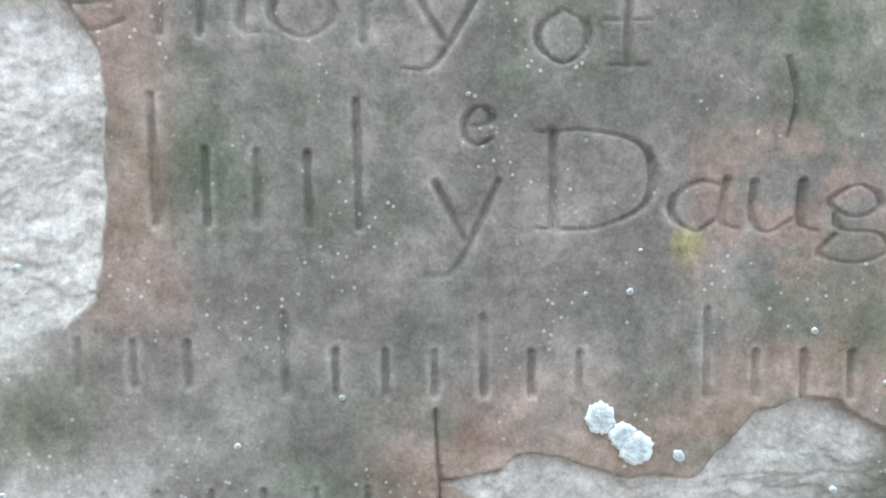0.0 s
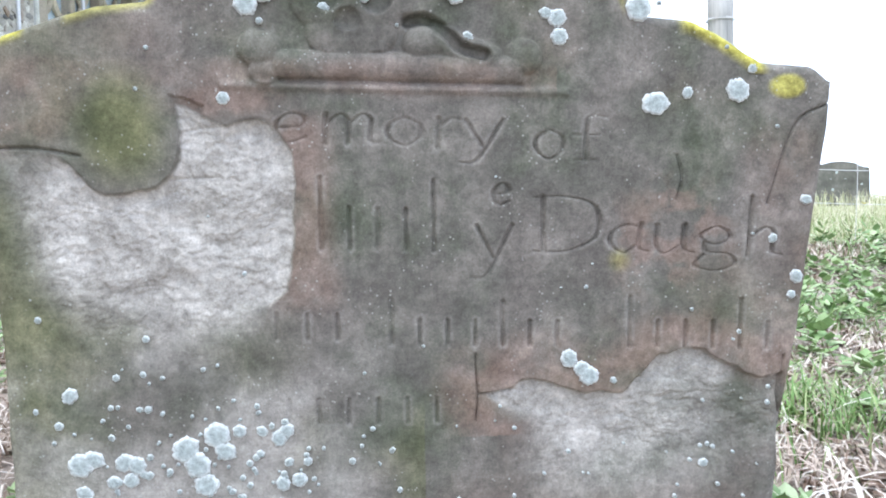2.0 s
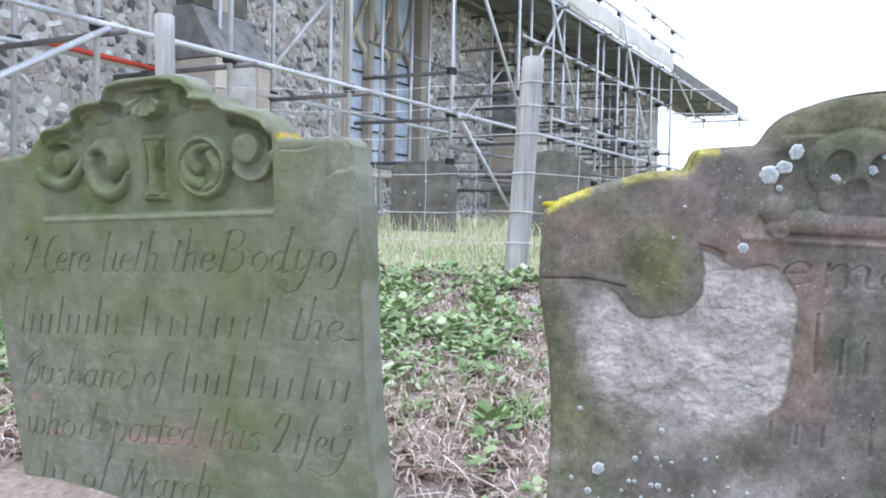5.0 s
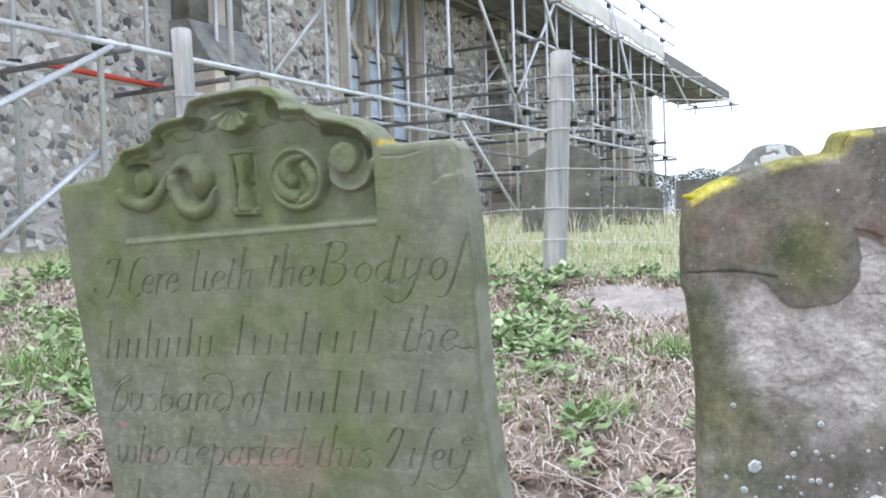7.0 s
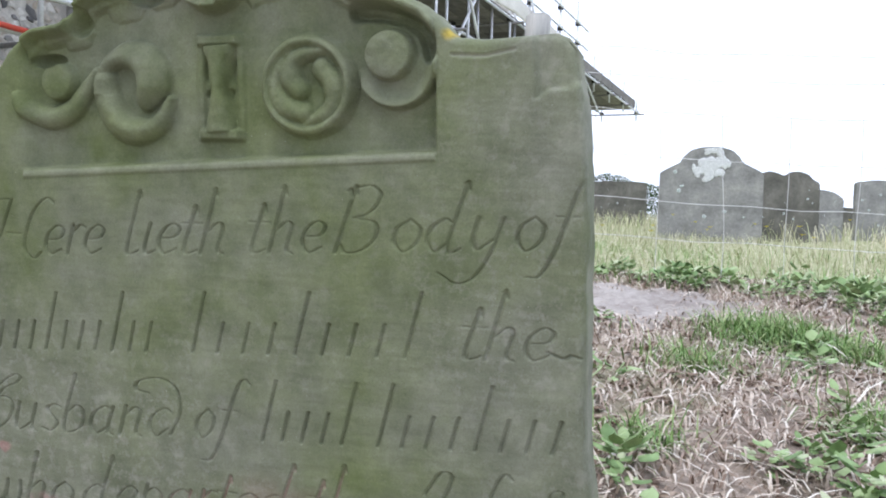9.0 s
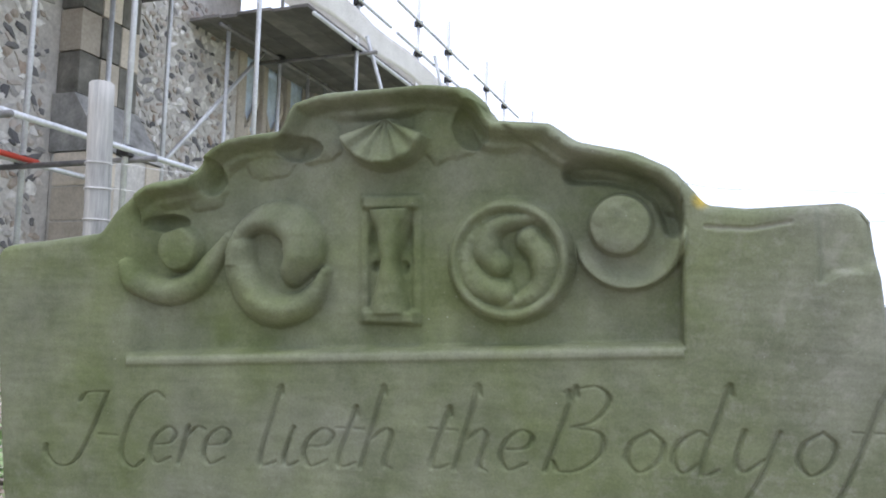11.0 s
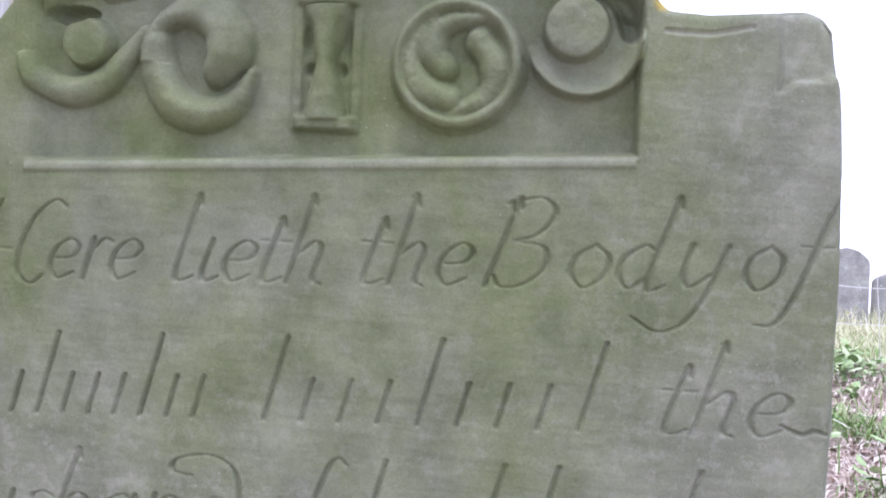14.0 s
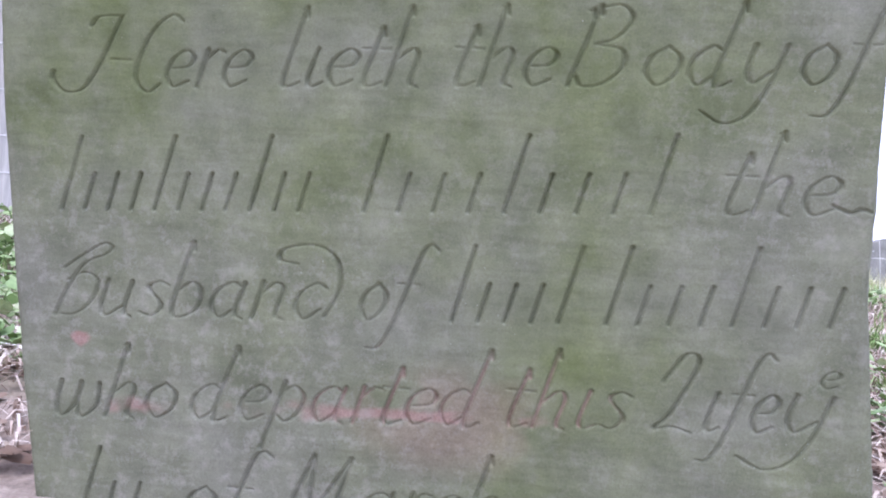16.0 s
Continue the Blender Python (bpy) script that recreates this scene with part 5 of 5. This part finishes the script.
pole("ledger", (3.95, FAR_ROW - 0.12, 1.93), (5.2, FAR_ROW - 0.12, 1.90), M_RED).name = "red_ledger"
for a, b in ((7.8, 15.0), (14.8, 22.0), (21.8, 28.3)):
    for y in (-0.05, FAR_ROW):
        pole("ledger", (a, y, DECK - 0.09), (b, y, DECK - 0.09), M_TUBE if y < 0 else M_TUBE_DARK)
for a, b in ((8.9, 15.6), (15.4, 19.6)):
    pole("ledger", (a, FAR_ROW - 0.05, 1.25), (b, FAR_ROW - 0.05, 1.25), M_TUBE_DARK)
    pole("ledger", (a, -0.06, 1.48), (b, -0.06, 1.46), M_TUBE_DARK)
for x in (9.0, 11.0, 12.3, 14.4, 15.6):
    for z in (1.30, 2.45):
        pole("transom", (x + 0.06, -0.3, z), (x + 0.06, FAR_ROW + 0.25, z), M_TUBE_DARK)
        coupler(x, 0, z)
for x in (6.1, 8.0, 9.9, 10.4, 13.4, 16.7, 18.6):
    pole("standard", (x, FAR_ROW + 0.02, 0.3), (x, FAR_ROW + 0.02, DECK), M_TUBE)
for x in (11.65, 13.0, 13.7, 15.0, 16.4, 17.2, 18.8):   # a crowded bay of extra standards, tied back at two heights
    pole("standard", (x, 0.10, 0.35), (x, 0.10, DECK + 0.2))
    for z in (1.05, 2.2, 3.3):
        pole("transom", (x + 0.05, -0.2, z), (x + 0.05, FAR_ROW + 0.2, z), M_TUBE_DARK)
        coupler(x, 0.10, z)
for z in (1.0, 2.25, 3.35):
    pole("ledger", (11.2, 0.04, z), (19.0, 0.04, z + 0.02), M_TUBE if z > 2 else M_TUBE_DARK)
for a, b in ((8.9, 15.6), (15.4, 19.6)):
    pole("ledger", (a, FAR_ROW + 0.05, 2.9), (b, FAR_ROW + 0.05, 2.9), M_TUBE_DARK)
# raking braces
for x0, z0, x1, z1, y in ((1.0, 0.35, 3.7, 1.88, -0.09), (10.9, 2.4, 13.0, 4.6, -0.10), (13.2, 2.2, 11.3, 4.7, -0.15), (9.0, 4.2, 11.0, 1.95, -0.13), (9.0, 1.9, 11.1, 0.4, -0.10), (3.6, 1.95, 2.6, 4.0, 0.06), (3.75, 1.2, 2.7, 0.4, 0.05),
                          (6.7, 1.95, 9.1, 4.3, FAR_ROW + 0.08), (15.4, 4.6, 18.2, 1.2, -0.10), (19.4, 4.1, 21.6, 3.3, -0.1), (11.2, 1.9, 14.4, 4.2, FAR_ROW + 0.1), (17.8, 1.9, 15.6, 4.1, FAR_ROW), (1.5, 3.0, 4.0, 4.6, FAR_ROW)):
    pole("brace", (x0, y, z0), (x1, y, z1))
# boarded lift
board_bm = bmesh.new()
box(board_bm, (-1.95, -0.112, -0.019), (1.95, 0.112, 0.019), 0.004)
BOARD = bpy.data.meshes.new("scaffold_board")
board_bm.to_mesh(BOARD)
board_bm.free()
BOARD.materials.append(M_BOARD)
r = random.Random(3)
for x in np.arange(9.7, 27.0, 3.92):
    for k in range(7):
        ob = part_of("scaffold_board", BOARD, None, scaffold)
        ob.matrix_local = pose(x + r.uniform(-0.03, 0.03), 0.10 + 0.228 * k, DECK - 0.02 + r.uniform(-0.004, 0.004), 0, 0, r.uniform(-0.2, 0.2))
    if x < 18:
        strip = bmesh.new()
        bmesh.ops.create_grid(strip, x_segments=26, y_segments=5, size=0.5, matrix=Matrix.Translation((x, -0.03, DECK + 0.21)) @ Matrix.Rotation(radians(90), 4, "X") @ Matrix.Diagonal((3.9, 0.34, 1, 1)))
        for v in strip.verts:
            v.co.y += 0.03 * noise.noise(v.co * 1.7)
            v.co.z += 0.02 * math.sin(v.co.x * 3.1)
        bmesh.ops.solidify(strip, geom=list(strip.faces), thickness=0.006)
        part("debris_sheet", strip, M_SHEET, scaffold, "pale debris sheeting tied along the lift", True)
    else:
        ob = part_of("toe_board", BOARD, None, scaffold)
        ob.matrix_local = pose(x, -0.02, DECK + 0.12, 90, 0, 0)
for x in np.arange(-3.0, 7.0, 3.92):
    for k in range(5):
        ob = part_of("scaffold_board", BOARD, None, scaffold)
        ob.matrix_local = pose(x, 0.30 + 0.228 * k, 4.12, 0, 0, 0)
bm = bmesh.new()
ring = [(8.0, 0.35, 4.75), (18.0, 0.35, 4.75), (18.0, 1.7, 5.25), (8.0, 1.7, 5.25)]
bm.faces.new([bm.verts.new(p) for p in ring])
bmesh.ops.solidify(bm, geom=list(bm.faces), thickness=0.03)
part("roof_sheet", bm, M_SHEET, scaffold, "white temporary roof sheeting")

# ---- far hedge ----
def leaf_cloud(name, count, place, size, mat, seed, label, category):
    """Many small bent leaves as one mass."""
    r = np.random.RandomState(seed)
    p = place(r, count)
    a, t = r.uniform(0, 6.28, count), r.uniform(-0.9, 0.9, count)
    s = size * r.uniform(0.6, 1.4, count)
    u = np.stack([np.cos(a), np.sin(a), t * 0.6], 1) * s[:, None]
    v = np.stack([-np.sin(a) * 0.6, np.cos(a) * 0.6, 0.7 * np.cos(t * 3)], 1) * (s * 0.6)[:, None]
    verts = np.stack([p - u, p + v * 0.8, p + u, p - v * 0.8], 1).reshape(-1, 3)
    faces = np.arange(count * 4).reshape(-1, 4)
    tagged(part_of(name, mesh_from(name, verts.tolist(), faces.tolist()), mat), label, category, kind="stuff")


def hedge_place(r, n):
    x, z = r.uniform(-4.5, 2.2, n), r.uniform(0.3, 1, n) ** 0.7
    lump = 1.55 + 0.25 * fbm(x, x * 0, 1.3, 3)
    return np.stack([x, 21 + r.uniform(-0.5, 0.5, n), z * lump], 1)


leaf_cloud("hedge", 30000, hedge_place, 0.03, M_HEDGE, 1, "dark green hedge along the far churchyard edge", "hedge")

# ---- ground cover ----
def blades(name, x, y, length, width, bend, mat, seed, label, category, lift=0.0, flat=0.0):
    """Grass blades or stalks: narrow bent strips of three joints, as one mass."""
    r = np.random.RandomState(seed)
    n = len(x)
    a = r.uniform(0, 2 * np.pi, n)
    side = np.stack([np.cos(a), np.sin(a), 0 * a], 1)
    out = np.stack([-np.sin(a), np.cos(a), 0 * a], 1)
    L, W, B = length * r.uniform(0.5, 1.3, n), width * r.uniform(0.6, 1.3, n), bend * r.uniform(0.3, 1.5, n)
    up = np.array([0, 0, 1.0])
    root = np.stack([x, y, ground_height(x, y) + 0.012 * fbm(x, y, 3.2, 1) + lift], 1)
    rows = []
    for f, w in ((0.0, 1.0), (0.4, 0.9), (0.75, 0.6), (1.0, 0.12)):
        rise = f * (1 - flat) * np.sqrt(np.clip(1 - (B * f) ** 2 * 0.6, 0.05, 1))
        c = root + out * (L * (B * f * f + flat * f))[:, None] + up * (L * rise + flat * 0.02 * np.sin(3 * f))[:, None]
        rows += [c - side * (W * w)[:, None] / 2, c + side * (W * w)[:, None] / 2]
    verts = np.stack(rows, 1).reshape(-1, 3)
    o = (np.arange(n) * 8)[:, None]
    faces = np.concatenate([o + np.array([2 * k, 2 * k + 1, 2 * k + 3, 2 * k + 2]) for k in range(3)])
    tagged(part_of(name, mesh_from(name, verts.tolist(), faces.tolist()), mat, None, "", True), label, category, kind="stuff")


def clear_of_stones(x, y):
    """True where neither headstone stands."""
    a = (np.abs(x) < 0.43) & (y > 0.40) & (y < 0.72)
    b = (np.abs(x + 1.0) < 0.43) & (y > 0.48) & (y < 0.78)
    return ~(a | b)


def strew(n, x0, x1, y0, y1, seed, keep=None):
    r = np.random.RandomState(seed)
    x, y = r.uniform(x0, x1, n), r.uniform(y0, y1, n)
    k = clear_of_stones(x, y)
    if keep is not None:
        k &= keep(x, y, r)
    return x[k], y[k]


def patchy(scale, seed, level):
    return lambda x, y, r: fbm(x, y, scale, seed) + r.uniform(-0.25, 0.25, len(x)) > level


def bare_patch(x, y):
    return ((x + 0.62) / 0.34) ** 2 + ((y - 2.36) / 0.20) ** 2


# bare patch of trodden clay
ang = np.linspace(0, 2 * np.pi, 72, endpoint=False)
verts, faces = [(-0.62, 2.36, ground_at(-0.62, 2.36) + 0.022)], []
for ring in (0.2, 0.4, 0.55, 0.7, 0.82, 0.92, 1.0):
    for a in ang:
        q = ring * (1 + 0.16 * math.sin(3 * a + 1) + 0.10 * math.sin(7 * a) + 0.12 * math.sin(13 * a + 2))
        x, y = -0.62 + 0.34 * q * math.cos(a), 2.36 + 0.20 * q * math.sin(a)
        verts.append((x, y, ground_at(x, y) + (0.018 if ring < 1 else -0.02) + 0.014 * noise.noise(Vector((x * 9, y * 9, 0))) + 0.009 * noise.noise(Vector((x * 28, y * 28, 2))) - 0.02 * ring ** 4))
n = len(ang)
faces = [(0, 1 + k, 1 + (k + 1) % n) for k in range(n)]
for ring in range(6):
    o = 1 + ring * n
    faces += [(o + k, o + n + k, o + n + (k + 1) % n, o + (k + 1) % n) for k in range(n)]
tagged(part_of("bare_earth", mesh_from("bare_earth", verts, faces), M_SLAB, None, "", True), "bare pale trodden clay among weeds by the fence", "bare earth", kind="stuff")

off_clay = lambda x, y, r: bare_patch(x, y) > 0.95 * r.uniform(0.02, 1, len(x)) ** 1.3
x, y = strew(38000, -3.2, 1.7, 0.45, 2.75, 11, off_clay)
blades("dead_stalks", x, y, 0.038, 0.0042, 0.5, M_STRAW, 12, "mown dead stalks and straw littering the soil", "straw", 0.005, 0.88)
x, y = strew(1800, -3.2, 1.7, 0.45, 2.75, 13, off_clay)
blades("dead_stalks", x, y, 0.16, 0.0045, 0.6, M_STRAW, 14, "long dry stalks lying criss-cross on the soil", "straw", 0.012, 0.9)
x, y = strew(9000, -3.2, 1.7, 0.5, 2.75, 15, lambda x, y, r: (fbm(x, y, 2.2, 7) + r.uniform(-0.25, 0.25, len(x)) > 0.2) & (bare_patch(x, y) > 1.0))
blades("short_grass", x, y, 0.055, 0.0035, 0.7, M_GRASS, 16, "short green grass coming up through the litter", "grass")


def tuft(cx, cy, spread, n, seed):
    r = np.random.RandomState(seed)
    return cx + r.normal(0, spread, n), cy + r.normal(0, spread * 0.7, n)


tx, ty = zip(*[tuft(-0.27, 2.05, 0.075, 800, 1), tuft(-0.10, 1.98, 0.06, 300, 2), tuft(0.75, 1.9, 0.10, 500, 3), tuft(-1.9, 1.7, 0.12, 500, 4), tuft(1.1, 1.5, 0.12, 600, 5), tuft(-2.1, 1.2, 0.12, 500, 6), tuft(0.62, 1.2, 0.10, 400, 7), tuft(-0.50, 1.75, 0.05, 160, 8), tuft(-0.20, 1.45, 0.05, 160, 9), tuft(-0.62, 1.25, 0.04, 120, 10), tuft(-0.38, 2.12, 0.06, 300, 11)])
blades("grass_tuft", np.concatenate(tx), np.concatenate(ty), 0.075, 0.0036, 1.1, M_GRASS, 17, "dense bright green tuft of grass", "grass")
x, y = strew(34000, -5.5, 4.5, 2.72, 6.2, 18, patchy(1.6, 3, -0.35))
blades("meadow_grass", x, y, 0.075, 0.0030, 1.0, M_DRY, 19, "dry yellow-green meadow grass beyond the fence", "grass")
x, y = strew(9000, -4.5, 3.5, 2.75, 4.4, 21, patchy(1.4, 5, 0.0))
blades("meadow_grass", x, y, 0.06, 0.0032, 0.9, M_GRASS, 22, "green grass along the foot of the fence", "grass")
x, y = strew(16000, -7, 7, 6.0, 16, 23)
blades("meadow_grass", x, y, 0.16, 0.007, 0.6, M_DRY, 24, "long dry seeding grass round the far gravestones", "grass")


def weeds(n, x0, x1, y0, y1, seed, size, level, mat=None, label="low broad-leaved green weeds sprouting through dead stalks", tall=1.0):
    """Low broad-leaved weeds, or dead leaf litter: rosettes of folded leaves."""
    r = np.random.RandomState(seed)
    x, y = strew(n, x0, x1, y0, y1, seed, lambda x, y, q: (fbm(x, y, 1.9, 17) + q.uniform(-0.3, 0.3, len(x)) > level) & (bare_patch(x, y) > 1.1))
    verts, faces = [], []
    for px, py in zip(x, y):
        pz, big = ground_at(px, py), r.uniform(0.6, 1.4)
        for k in range(r.randint(8, 16)):
            a, tilt, s = r.uniform(0, 6.28), r.uniform(0.1, 1.1) * tall, size * big * r.uniform(0.5, 1.25)
            d = np.array([math.cos(a) * math.cos(tilt), math.sin(a) * math.cos(tilt), math.sin(tilt)])
            q = np.array([-math.sin(a), math.cos(a), 0])
            up = np.cross(d, q) * -1
            c = np.array([px, py, pz + r.uniform(0.004, 0.035) * big * tall]) + d * s * r.uniform(0.1, 0.9)
            o = len(verts)
            for f, w, lift in ((0.0, 0.05, 0.0), (0.3, 0.36, 0.10), (0.65, 0.32, 0.08), (1.0, 0.03, -0.10)):
                mid = c + d * s * f - up * s * lift * -0.4 - np.array([0, 0, 0.25 * s * f * f])
                verts += [mid - q * s * w + up * s * 0.10, mid, mid + q * s * w + up * s * 0.10]
            for j in range(3):
                b = o + 3 * j
                faces += [(b, b + 1, b + 4, b + 3), (b + 1, b + 2, b + 5, b + 4)]
    verts = [tuple(float(c) for c in v) for v in verts]
    tagged(part_of("weeds" if mat is None else "leaf_litter", mesh_from("weeds" if mat is None else "leaf_litter", verts, faces), mat or M_LEAF, None, "", True), label, "weeds" if mat is None else "leaf litter", kind="stuff")


weeds(2000, -3.2, -1.35, 0.8, 2.75, 31, 0.027, 0.08)
weeds(2100, -1.35, 0.45, 0.75, 2.75, 32, 0.028, 0.13)
weeds(2000, 0.35, 1.8, 0.6, 2.75, 33, 0.026, -0.04)
weeds(1100, -3.2, 1.8, 0.6, 2.75, 34, 0.024, -0.9, M_DEAD, "withered brown leaves lying among the stalks", 0.35)
x, y = strew(60, -1.6, 2.0, 3.0, 5.6, 41, patchy(1.5, 9, 0.1))
r = np.random.RandomState(42)
verts, faces = [], []
for px, py in zip(x, y):
    z = ground_at(px, py) + r.uniform(0.10, 0.2)
    o = len(verts)
    verts += [(px, py, z)] + [(px + 0.014 * math.cos(k * 1.047), py + 0.014 * math.sin(k * 1.047), z + 0.005) for k in range(6)]
    faces += [(o, o + 1 + k, o + 1 + (k + 1) % 6) for k in range(6)]
tagged(part_of("yellow_flowers", mesh_from("yellow_flowers", verts, faces), M_YELLOW), "small yellow wild flowers in the meadow grass", "flowers", kind="stuff")

# ---- flints of the church wall ----
def nodule(seed):
    bm = bmesh.new()
    bmesh.ops.create_icosphere(bm, subdivisions=1, radius=0.5)
    for v in bm.verts:
        v.co *= 0.85 + 0.75 * noise.noise(v.co * 2.6 + Vector((seed * 3.1, 0, 0)))
        v.co.y *= 0.55
    me = bpy.data.meshes.new("flint")
    bm.to_mesh(me)
    bm.free()
    me.materials.append(M_FLINT_ONE)
    return me


def lay_flints():
    nodules = [nodule(k) for k in range(10)]
    shapes = [(np.array([v.co[:] for v in m.vertices]), np.array([p.vertices[:] for p in m.polygons])) for m in nodules]
    r = random.Random(8)
    verts, faces, count, singles = [], [], 0, 0
    z = 0.35
    while z < 4.9:
        course = r.uniform(0.055, 0.10)
        x = 1.5
        while x < 23.2:
            w = r.choice((0.05, 0.07, 0.09, 0.11, 0.14, 0.19)) * r.uniform(0.85, 1.15)
            x += w
            px, pz = x - w / 2, z + r.uniform(-0.025, 0.025)
            if W0 - 0.08 < px < W1 + 0.08 and SILL - 0.2 < pz < HEAD + 0.05:
                continue
            if any(b - 0.06 < px < b + 0.9 for b in (5.80, 13.2, 19.2)) or r.random() < 0.04 or (z > 4.4 and px > 7.6):
                continue
            m = Matrix.Translation((px, WALL - 0.004, pz)) @ Euler((0, r.uniform(-0.9, 0.9), 0)).to_matrix().to_4x4() @ Matrix.Diagonal((w * 1.1, 0.07, course * r.uniform(0.95, 1.5), 1))
            if 3.6 < px < 9.1 and 1.9 < pz < 3.6 and singles < 290 and r.random() < 0.5:
                ob = part_of("flint", nodules[singles % 10], None, church)
                ob.matrix_local = m
                singles += 1
                continue
            v, f = shapes[r.randrange(10)]
            a = np.array(m)
            verts.append(v @ a[:3, :3].T + a[:3, 3])
            faces.append(f + count)
            count += len(v)
        z += course
    me = mesh_from("flint_rubble", np.concatenate(verts).tolist(), np.concatenate(faces).tolist())
    ob = part_of("flint_rubble", me, M_FLINT, church, "grey, white and brown flints set in mortar")
    tagged(ob, kind="stuff")


lay_flints()
